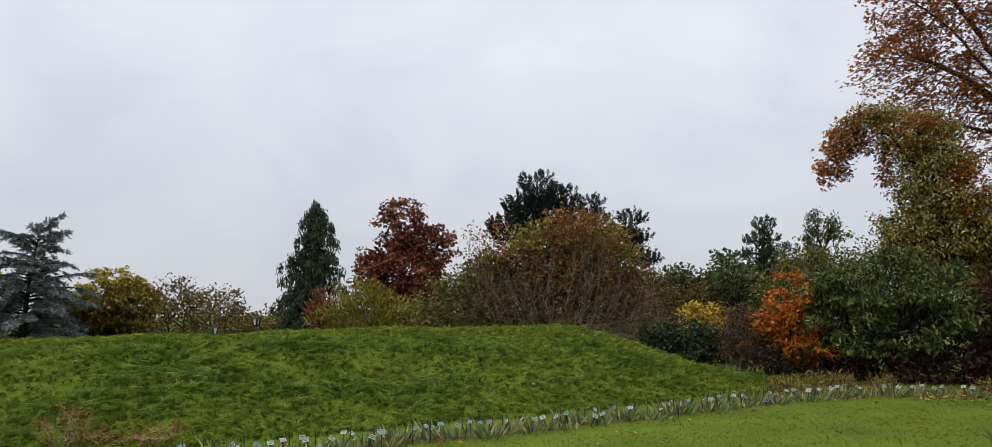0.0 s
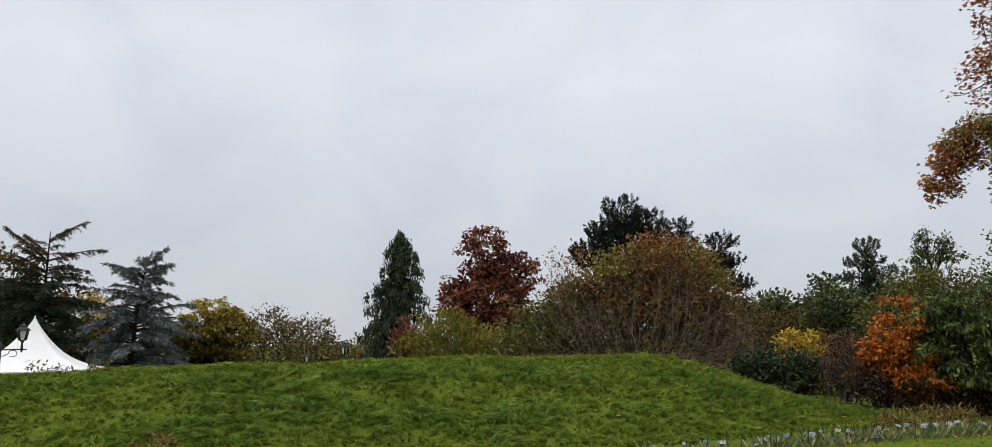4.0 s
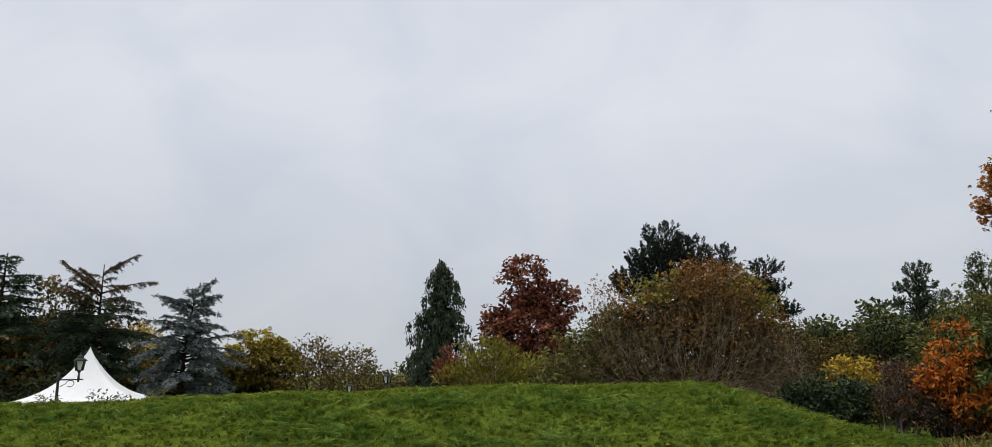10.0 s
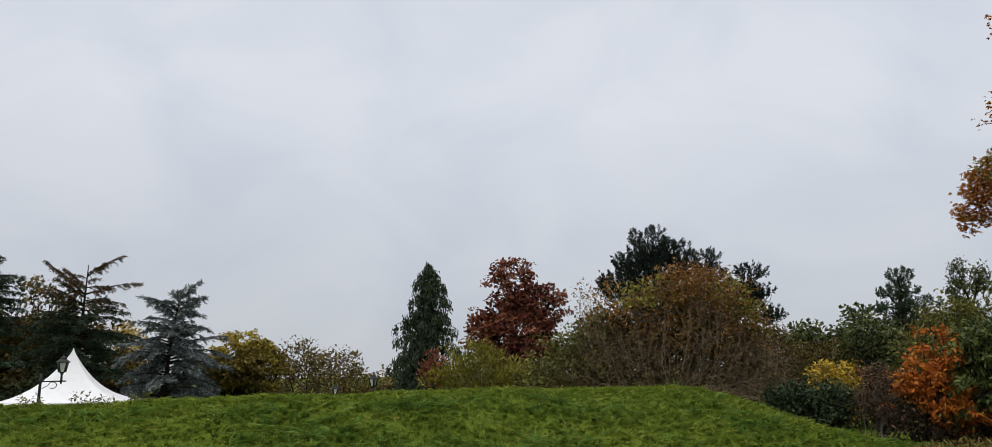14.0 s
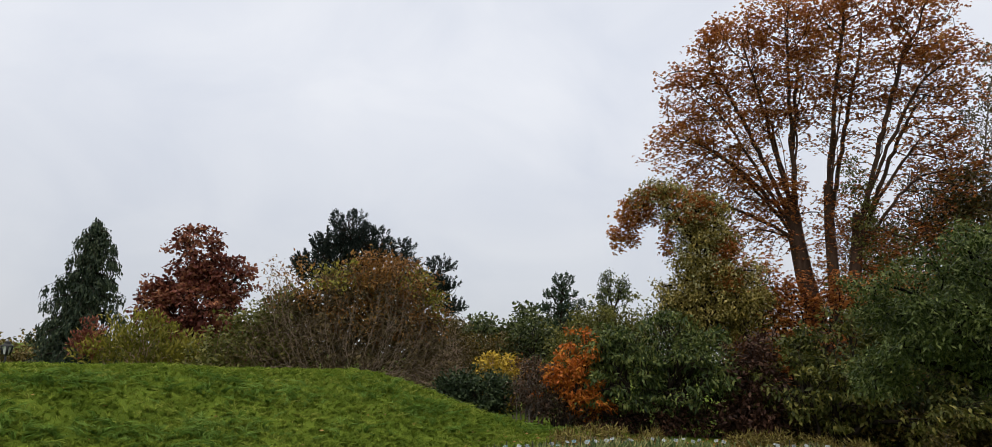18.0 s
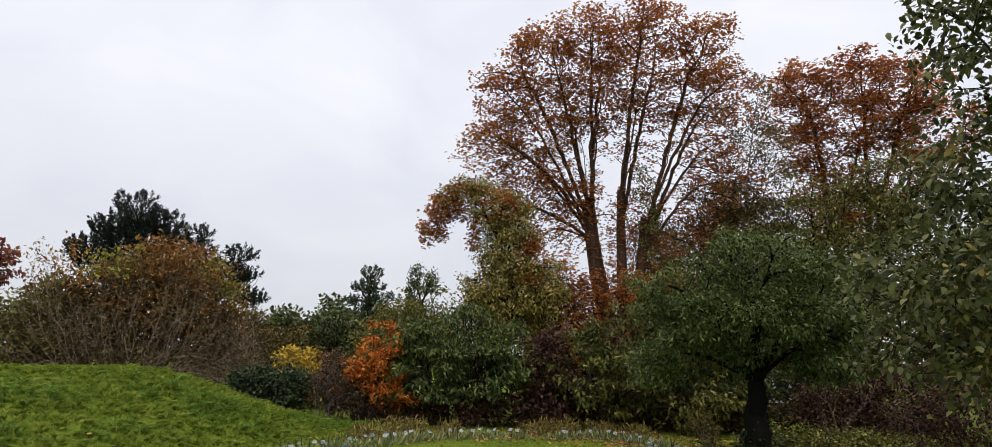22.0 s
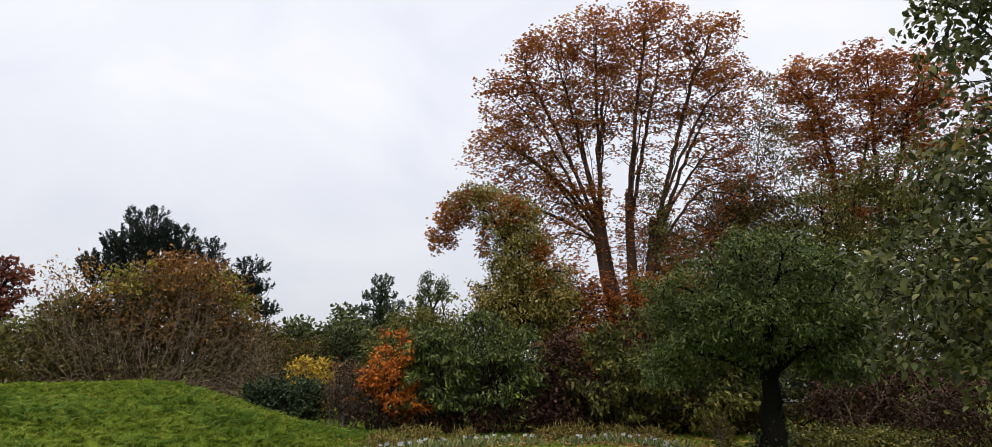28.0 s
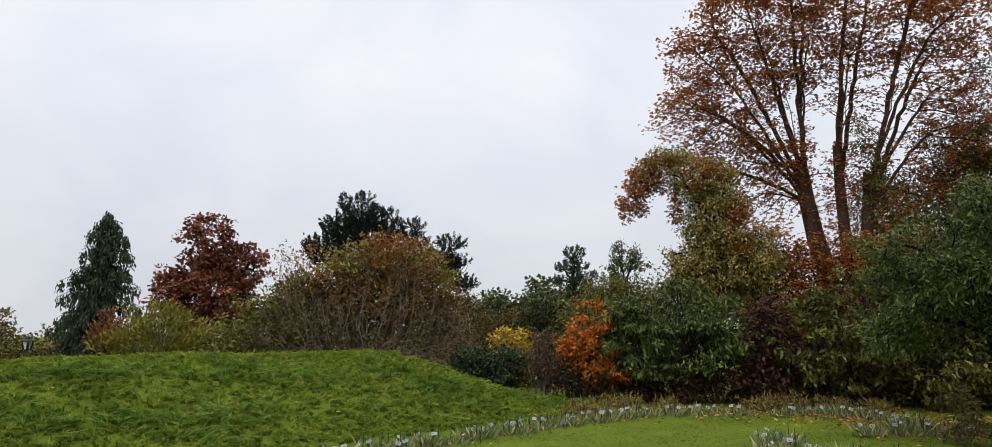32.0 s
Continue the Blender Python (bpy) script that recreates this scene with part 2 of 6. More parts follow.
APPLE_LEAF = leaf_mat("apple_leaf", [(0.1, (0.017, 0.028, 0.008)), (0.5, (0.058, 0.085, 0.022)), (0.92, (0.185, 0.215, 0.066))], 0.2, 0.9, 0.5, 0.22, 0.16)
GRASS = leaf_mat("mound_grass", [(0.04, (0.075, 0.115, 0.015)), (0.35, (0.112, 0.165, 0.021)), (0.7, (0.18, 0.232, 0.032)), (0.97, (0.30, 0.33, 0.068))], 0.35, 0.8, 0.8, 0.42, 0.03)
GRASS_BLUE = leaf_mat("coarse_blue_green_grass", [(0.05, (0.065, 0.12, 0.02)), (0.5, (0.11, 0.19, 0.03)), (0.95, (0.19, 0.28, 0.06))], 0.3, 0.8, 0.7, 0.35, 0.05)
LAWN = leaf_mat("mown_lawn", [(0.05, (0.058, 0.088, 0.008)), (0.5, (0.103, 0.148, 0.012)), (0.95, (0.165, 0.20, 0.026))], 0.5, 0.9, 0.8, 0.3, 0.03)
IRIS = leaf_mat("iris_leaf", [(0.05, (0.055, 0.095, 0.035)), (0.45, (0.14, 0.18, 0.07)), (0.75, (0.27, 0.28, 0.115)), (0.97, (0.48, 0.40, 0.19))], 0.1, 1.0, 0.55)
LITTER_PALE = leaf_mat("pale_seed_fluff", [(0.05, (0.24, 0.23, 0.09)), (0.5, (0.37, 0.35, 0.16)), (0.95, (0.52, 0.49, 0.30))], 0.1, 1.0, 0.8, 0.2)
# straw-coloured grass with the orchard trees' shade mixed into its dark olive tones
ROUGH_GRASS = leaf_mat("long_shade_toned_grass", [(0.05, (0.03, 0.036, 0.009)), (0.5, (0.075, 0.08, 0.018)), (0.95, (0.19, 0.16, 0.05))], 0.4, 0.9, 0.8, 0.3, 0.03)
LITTER = leaf_mat("fallen_leaf", [(0.05, (0.10, 0.04, 0.015)), (0.5, (0.26, 0.12, 0.03)), (0.95, (0.42, 0.27, 0.08))], 0.1, 1.0, 0.7, 0.1)
DRY_WEED = leaf_mat("dry_russet_weed", [(0.05, (0.10, 0.05, 0.016)), (0.5, (0.20, 0.10, 0.03)), (0.95, (0.28, 0.18, 0.06))], 0.1, 1.0, 0.7, 0.2)
GROUND = rough_mat("turf", [(0.25, (0.045, 0.066, 0.009)), (0.5, (0.085, 0.12, 0.014)), (0.75, (0.125, 0.165, 0.02))], 0.9, 0.95, 0.5, fine=22)
SOIL = rough_mat("bed_soil", [(0.3, (0.05, 0.04, 0.02)), (0.7, (0.14, 0.11, 0.05))], 5, 0.95, 0.8)
IRON = rough_mat("black_iron", [(0.3, (0.008, 0.009, 0.010)), (0.7, (0.02, 0.021, 0.024))], 8, 0.6, 0.1, 0.0)
TENT_WHITE = rough_mat("white_tent_fabric", [(0.3, (0.62, 0.63, 0.66)), (0.7, (0.72, 0.73, 0.75))], 0.7, 0.55, 0.05)
LABEL_WHITE = rough_mat("white_label", [(0.3, (0.24, 0.27, 0.27)), (0.7, (0.42, 0.46, 0.46))], 9, 0.4, 0.05)
LABEL_BLUE = rough_mat("pale_teal_label", [(0.3, (0.10, 0.19, 0.20)), (0.7, (0.20, 0.32, 0.33))], 9, 0.35, 0.05)
STAKE = rough_mat("black_stake", [(0.3, (0.012, 0.012, 0.012)), (0.7, (0.04, 0.038, 0.035))], 9, 0.6, 0.05)
INK = rough_mat("label_ink", [(0.3, (0.03, 0.03, 0.04)), (0.7, (0.06, 0.06, 0.07))], 9, 0.6, 0.0)
WALL_TIMBER = rough_mat("dark_timber_wall", [(0.3, (0.06, 0.05, 0.042)), (0.7, (0.13, 0.11, 0.09))], 2, 0.85, 0.2)
FRAME_GREY = rough_mat("weathered_white_paint", [(0.3, (0.30, 0.30, 0.29)), (0.7, (0.46, 0.46, 0.45))], 4, 0.7, 0.1)
ROOF_TILE = rough_mat("brown_roof_tile", [(0.3, (0.07, 0.045, 0.035)), (0.7, (0.17, 0.11, 0.08))], 4, 0.85, 0.4)


def glass_mat(name, colour):
    m, n, l, b = base_mat(name)
    b.inputs["Base Color"].default_value = (*colour, 1)
    b.inputs["Roughness"].default_value = 0.25
    b.inputs["Transmission Weight"].default_value = 0.3
    return m


LANTERN_GLASS = glass_mat("frosted_lantern_glass", (0.85, 0.87, 0.87))


CHESTNUT_BARK = rough_mat("chestnut_bark", [(0.3, (0.026, 0.017, 0.012)), (0.7, (0.10, 0.06, 0.04))], 4, 0.9, 0.7, stretch=(1, 1, 0.25))
THICKET_RUSSET = leaf_mat("faded_russet_leaf", [(0.08, (0.08, 0.036, 0.012)), (0.5, (0.22, 0.10, 0.026)), (0.92, (0.35, 0.20, 0.05))], 0.4, 1.2)
DRY_CLUMP = leaf_mat("withered_leaf", [(0.05, (0.06, 0.04, 0.013)), (0.4, (0.15, 0.11, 0.028)), (0.75, (0.22, 0.19, 0.05)), (0.95, (0.38, 0.31, 0.12))], 0.2, 1.0, 0.7, 0.2)
WALNUT = leaf_mat("cool_green_leaflet", [(0.1, (0.014, 0.025, 0.008)), (0.5, (0.052, 0.078, 0.02)), (0.9, (0.18, 0.20, 0.055))], 0.3, 1.2, rough=0.5, spec=0.16)
DARK_GLASS = rough_mat("dark_window_glass", [(0.3, (0.015, 0.017, 0.02)), (0.7, (0.03, 0.033, 0.038))], 1, 0.15, 0.0)
from mathutils.kdtree import KDTree

# ---- mesh builders ----


def mesh_arrays(name, verts, faces, material, parent=None, label="", smooth=False):
    """One mesh object from an (n, 3) array and an (m, 3 or 4) index array."""
    me = bpy.data.meshes.new(name)
    verts = np.ascontiguousarray(verts, dtype=np.float32)
    faces = np.ascontiguousarray(faces, dtype=np.int32)
    k = faces.shape[1]
    me.vertices.add(len(verts))
    me.vertices.foreach_set("co", verts.ravel())
    me.loops.add(faces.size)
    me.loops.foreach_set("vertex_index", faces.ravel())
    me.polygons.add(len(faces))
    me.polygons.foreach_set("loop_start", np.arange(0, faces.size, k, dtype=np.int32))
    if smooth:
        me.polygons.foreach_set("use_smooth", np.ones(len(faces), dtype=bool))
    me.materials.append(material)
    me.update(calc_edges=True)
    ob = new(name, me)
    if parent is not None:
        ob.parent = parent
    if label:
        ob["label"] = label
    return ob


def part(name, bm, material, parent, label=""):
    me = bpy.data.meshes.new(name)
    bm.to_mesh(me)
    bm.free()
    me.materials.append(material)
    ob = new(name, me)
    ob.parent = parent
    if label:
        ob["label"] = label
    return ob


def thing(name, x, y, z, turn, label, category, group="", kind=""):
    e = new(name)
    e.matrix_world = pose(x, y, z, 0, 0, turn)
    return tagged(e, label, category, group, kind)


def unit(v):
    return v / np.maximum(np.linalg.norm(v, axis=-1, keepdims=True), 1e-9)


def leaf_arrays(p, d, nrm, length, width, fold=0.15):
    """Folded pointed leaves: four corners each."""
    n = len(p)
    side = unit(np.cross(d, nrm))
    up = unit(np.cross(side, d))
    length = np.broadcast_to(np.asarray(length, float), (n,))[:, None]
    width = np.broadcast_to(np.asarray(width, float), (n,))[:, None]
    v = np.empty((n, 4, 3))
    v[:, 0] = p
    mid = p + d * length * 0.45
    v[:, 1] = mid + side * width * 0.5 + up * width * fold
    v[:, 2] = p + d * length - up * width * fold * 0.6
    v[:, 3] = mid - side * width * 0.5 + up * width * fold
    i = np.arange(n)[:, None] * 4
    f = np.concatenate([i + np.array([[0, 1, 2]]), i + np.array([[0, 2, 3]])], 0)
    return v.reshape(-1, 3), f


def oval_arrays(p, d, nrm, length, width, fold=0.15):
    """Oval leaves with a bent midrib: six corners each."""
    n = len(p)
    side = unit(np.cross(d, nrm))
    up = unit(np.cross(side, d))
    length, width = np.reshape(length, (-1, 1)), np.reshape(width, (-1, 1))
    v = np.empty((n, 6, 3))
    v[:, 0] = p
    v[:, 3] = p + d * length - up * length * 0.12
    for k, at, sign in ((1, 0.28, 1), (2, 0.68, 1), (5, 0.28, -1), (4, 0.68, -1)):
        v[:, k] = p + d * length * at + side * width * 0.5 * sign * (1.0 if at < 0.5 else 0.82) + up * width * fold
    i = np.arange(n)[:, None] * 6
    f = np.concatenate([i + np.array([q]) for q in ((0, 1, 5), (1, 2, 5), (2, 4, 5), (2, 3, 4))], 0)
    return v.reshape(-1, 3), f


def tube_arrays(segs, sides=5):
    """Tapered round pieces from rows of start, end, and two radii."""
    s = np.array(segs, dtype=float)
    a, b, r0, r1 = s[:, 0:3], s[:, 3:6], s[:, 6], s[:, 7]
    d = unit(b - a)
    ref = np.where(np.abs(d[:, 2:3]) > 0.9, np.array([[1.0, 0, 0]]), np.array([[0, 0, 1.0]]))
    u = unit(np.cross(d, ref))
    w = np.cross(d, u)
    ang = np.arange(sides) * 2 * np.pi / sides
    ring = u[:, None, :] * np.cos(ang)[None, :, None] + w[:, None, :] * np.sin(ang)[None, :, None]
    va = a[:, None] - d[:, None] * r0[:, None, None] * 0.25 + ring * r0[:, None, None]
    vb = b[:, None] + d[:, None] * r1[:, None, None] * 0.25 + ring * r1[:, None, None]
    v = np.concatenate([va, vb], 1)
    n = len(s)
    j = np.arange(sides)
    f = np.stack([j, (j + 1) % sides, (j + 1) % sides + sides, j + sides], 1)
    f = (np.arange(n)[:, None, None] * 2 * sides + f[None]).reshape(-1, 4)
    return v.reshape(-1, 3), f


def grow(rng, p, d, targets, rt, segs, power=0.5, frac=0.3, split=2):
    """A limb that forks again and again until every target has its twig. Rows: start, end, radii, number of the limb (0: still trunk)."""
    todo, limb = [(p, d, targets, 0, 0)], [0]
    while todo:
        p, d, t, depth, own = todo.pop()
        n = len(t)
        c = t.mean(0)
        v = c - p
        dist = np.linalg.norm(v) + 1e-6
        r = rt * n ** power
        if depth == split:
            limb[0] += 1
            own = limb[0]
        if n == 1:
            mid = p + v * 0.5 + d * dist * 0.12
            segs.append((*p, *mid, r, r * 0.8, own))
            segs.append((*mid, *t[0], r * 0.8, r * 0.45, own))
            continue
        way = unit(v / dist * 0.75 + d * 0.35 + rng.normal(0, 0.08, 3))
        q = p + way * dist * (frac if n > 6 else 0.42)
        mid = (p + q) / 2 + rng.normal(0, 0.025, 3) * dist
        segs.append((*p, *mid, r, r * 0.94, own))
        segs.append((*mid, *q, r * 0.94, r * 0.86, own))
        x = t - c
        axis = np.linalg.eigh(x.T @ x + np.eye(3) * 1e-6)[1][:, 2]
        k = x @ axis
        cut = np.median(k) + rng.normal(0, 0.15) * (k.max() - k.min())
        a = k > cut
        if a.all() or not a.any():
            a = np.arange(n) % 2 == 0
        way = unit(q - mid)
        todo.append((q, way, t[a], depth + 1, own))
        todo.append((q, way, t[~a], depth + 1, own))


def colonize(rng, starts, aims, step, kill, rt, limbs=8, thick=2.35, keep=0.45, lift=0.06, drop=0.0, shares=None):
    """Boughs that grow towards the nearest free leaf places, and thicken downwards. Returns pieces with the number of the limb (0: trunk), and twig places."""
    pos = [np.array(p, float) for p, d in starts]
    way = [np.array(d, float) for p, d in starts]
    par = [-1] * len(starts)
    own_root = {i: i for i in range(len(starts))}
    live = [np.array(a) for a in aims]
    # first the main limbs, one for each part of the crown
    aims = np.asarray(aims)
    mids = aims[rng.choice(len(aims), limbs, replace=False)]
    for _ in range(6):
        own = np.argmin(((aims[:, None] - mids[None]) ** 2).sum(2), 1)
        mids = np.array([aims[own == k].mean(0) if (own == k).any() else mids[k] for k in range(limbs)])
    mids = mids[np.argsort(mids[:, 0])]
    order = np.argsort([p[0] for p, d in starts])
    for k, c in enumerate(mids):
        f = (k + 0.5) / limbs
        j = int(order[int(np.searchsorted(np.cumsum(shares), f)) if shares else int(f * len(starts))])
        p0, d0 = starts[j]
        p0, d0 = np.array(p0, float), np.array(d0, float)
        fall = drop * rng.random()
        if fall > 0.3:
            p0 = p0 - d0 * fall
            pos.append(p0)
            way.append(d0)
            par.append(-1)
            own_root[len(pos) - 1] = j
            j = len(pos) - 1
        reach = np.linalg.norm(c - p0)
        last, bend = j, d0 * reach * rng.uniform(0.25, 0.5)
        for q in range(1, max(2, int(reach * 0.85 / step)) + 1):
            f = q * step / reach
            here = p0 + (c - p0) * f + bend * f * (1 - f) + rng.normal(0, step * 0.08, 3)
            pos.append(here)
            way.append(unit(here - pos[last]))
            par.append(last)
            last = len(pos) - 1
    for _ in range(60):
        kd = KDTree(len(pos))
        for i, p in enumerate(pos):
            kd.insert(p, i)
        kd.balance()
        pull, rest = {}, []
        for a in live:
            _, i, d = kd.find(a)
            if d < kill:
                continue
            rest.append(a)
            v = (a - pos[i]) / d
            pull[i] = pull[i] + v if i in pull else v.copy()
        live = rest
        if not pull:
            break
        for i, v in pull.items():
            w = unit(unit(v) + way[i] * keep + np.array([0, 0, lift]) + rng.normal(0, 0.07, 3))
            q = pos[i] + w * step
            if kd.find(q)[2] < step * 0.45:
                continue
            pos.append(q)
            way.append(w)
            par.append(i)
    n = len(pos)
    load = np.zeros(n)
    kids = np.zeros(n, int)
    for i in range(n):
        if par[i] >= 0:
            kids[par[i]] += 1
    for i in range(n - 1, -1, -1):
        if kids[i] == 0:
            load[i] = rt ** thick
        if par[i] >= 0:
            load[par[i]] += load[i]
    rad = load ** (1 / thick)
    top = rad[: len(starts)].max()
    limb, count, segs, root = np.zeros(n, int), 0, [], {}
    for i in range(n):
        j = par[i]
        root[i] = own_root[i] if j < 0 else root[j]
        if j < 0:
            continue
        if limb[j]:
            limb[i] = limb[j]
        elif rad[i] < top * 0.55 or j >= len(starts) and par[j] < 0:
            count += 1
            limb[i] = count
        segs.append((*pos[j], *pos[i], min(rad[j], rad[i] * 1.25), rad[i], limb[i] or -1 - root[i]))
    tips = np.array([pos[i] for i in range(n) if rad[i] < rt * 1.5])
    return segs, tips, rad[: len(starts)]


def crown_points(rng, lobes, m, shell, clump=None):
    """Places of the leaf clusters: spread through lobes, thicker near their skins, with an uneven outline. clump: number, half width and half height of the sprays that they gather in."""
    if clump:
        a, u = crown_points(rng, lobes, clump[0], shell)
        j = rng.integers(0, clump[0], m)
        off = np.clip(rng.normal(0, 1, (m, 3)), -1.7, 1.7) * np.array([clump[1], clump[1], clump[2]])
        off[:, 2] -= 0.35 * np.hypot(off[:, 0], off[:, 1])
        return a[j] + off, u[j]
    lo = np.array(lobes, float)
    wgt = (lo[:, 3] * lo[:, 4] * lo[:, 5]) ** 0.8
    pick = rng.choice(len(lo), m, p=wgt / wgt.sum())
    u = unit(rng.normal(size=(m, 3)))
    r = (shell + (1 - shell) * rng.random(m)) ** 0.6 * rng.normal(1.0, 0.10, m)
    return lo[pick, 0:3] + u * r[:, None] * lo[pick, 3:6], u


def foliage(rng, c, u, k, spread, length, width, droop, mode="leaf", flat=0.7):
    """Leaves round each cluster: leaf, tuft (needles that radiate) or strand (hanging)."""
    m = len(c)
    kk = np.maximum(1, rng.poisson(k, m))
    idx = np.repeat(np.arange(m), kk)
    n = len(idx)
    if mode == "tuft":
        d = unit(rng.normal(size=(n, 3)) + np.array([0, 0, 0.75]) + u[idx] * 0.6)
        p = c[idx] + rng.normal(0, spread, (n, 3)) + d * length * 0.1
        nrm = unit(rng.normal(size=(n, 3)))
    elif mode == "candle":
        a = unit(u * np.array([0.55, 0.55, 0.25]) + np.array([0, 0, 0.8]) + rng.normal(0, 0.15, (m, 3)))[idx]
        t = rng.random(n)
        r = unit(rng.normal(size=(n, 3)))
        p = c[idx] + a * (t * spread * 2.4)[:, None] + r * 0.02
        d = unit(a * (0.3 + 0.9 * t[:, None]) + r * 0.75)
        nrm = unit(rng.normal(size=(n, 3)))
    elif mode == "palm":
        # hand-shaped leaves: drooping leaflets that fan out of one stalk
        p = c[idx] + np.clip(rng.normal(0, 1, (n, 3)), -1.7, 1.7) * spread * np.array([1, 1, flat])
        a = rng.random(n) * 2 * np.pi
        fan = np.array([-1.25, -0.62, 0.0, 0.62, 1.25])
        ang = (a[:, None] + fan[None]).ravel()
        d = unit(np.stack([np.cos(ang), np.sin(ang), -droop * rng.uniform(0.4, 1.6, len(ang))], 1))
        p = np.repeat(p, 5, 0)
        nrm = unit(rng.normal(0, 0.25, (len(p), 3)) + np.array([0, 0, 1.0]))
        size = np.repeat(rng.uniform(0.7, 1.25, n), 5) * np.tile(np.array([0.62, 0.9, 1.0, 0.9, 0.62]), n)
        return leaf_arrays(p, d, nrm, length * size, width * size)
    elif mode == "strand":
        t = rng.random(n)
        p = c[idx] + rng.normal(0, 0.05, (n, 3)) * (1 + t[:, None]) - np.outer(t * spread, [0, 0, 1])
        d = unit(rng.normal(0, 0.35, (n, 3)) + np.array([0, 0, -1.0]))
        nrm = unit(rng.normal(size=(n, 3)))
    else:
        p = c[idx] + np.clip(rng.normal(0, 1, (n, 3)), -1.6, 1.6) * spread * np.array([1, 1, flat])
        d = unit(rng.normal(size=(n, 3)) * 0.8 + u[idx] * 0.6 + np.array([0, 0, -droop]))
        nrm = unit(rng.normal(size=(n, 3)) * 0.6 + np.array([0, 0, 1.0]))
    size = rng.uniform(0.65, 1.25, n)
    make = oval_arrays if mode == "oval" else leaf_arrays
    return make(p, d, nrm, length * size, width * size)


def hgt(x, y):
    """Height of the ground: level lawn, the long grass bank, lower land beyond it."""
    x, y = np.asarray(x, float), np.asarray(y, float)
    s, n = 0.89 * x + 0.456 * y, -0.456 * x + 0.89 * y

    def step(v, a, b):
        t = np.clip((v - a) / (b - a), 0, 1)
        return t * t * (3 - 2 * t)

    along = (1 - step(s, 8.7, 13.2)) * (0.86 + 0.14 * step(s, -8, 0)) * (1 - step(-s, 14, 30))
    across = step(n, 9.4, 14.4) ** 0.9 * (1 - 0.9 * step(n, 14.8, 20))
    drop = step(n, 16, 42) * 2.4 * (1 - step(s, 10, 24)) + step(n, 14, 20) * 0.5 * (1 - step(s, 9, 14))
    wave = 0.025 * np.sin(x * 0.9 + 1.3 * np.sin(y * 0.5)) * np.sin(y * 0.7 + 0.4) + 0.012 * np.sin(x * 2.3 + y * 1.7)
    far = step(np.hypot(x, y), 45, 140)
    return (1.21 * along * across - drop + wave * (0.4 + along * across)) * (1 - far) - 2.0 * far


def place(name, x, y, label, category, group="", sink=0.0):
    """A thing rooted on the ground, turned so that its x runs across the line from the garden's middle."""
    return thing(name, x, y, float(hgt(x, y)) - sink, -math.degrees(math.atan2(x, y)), label, category, group)


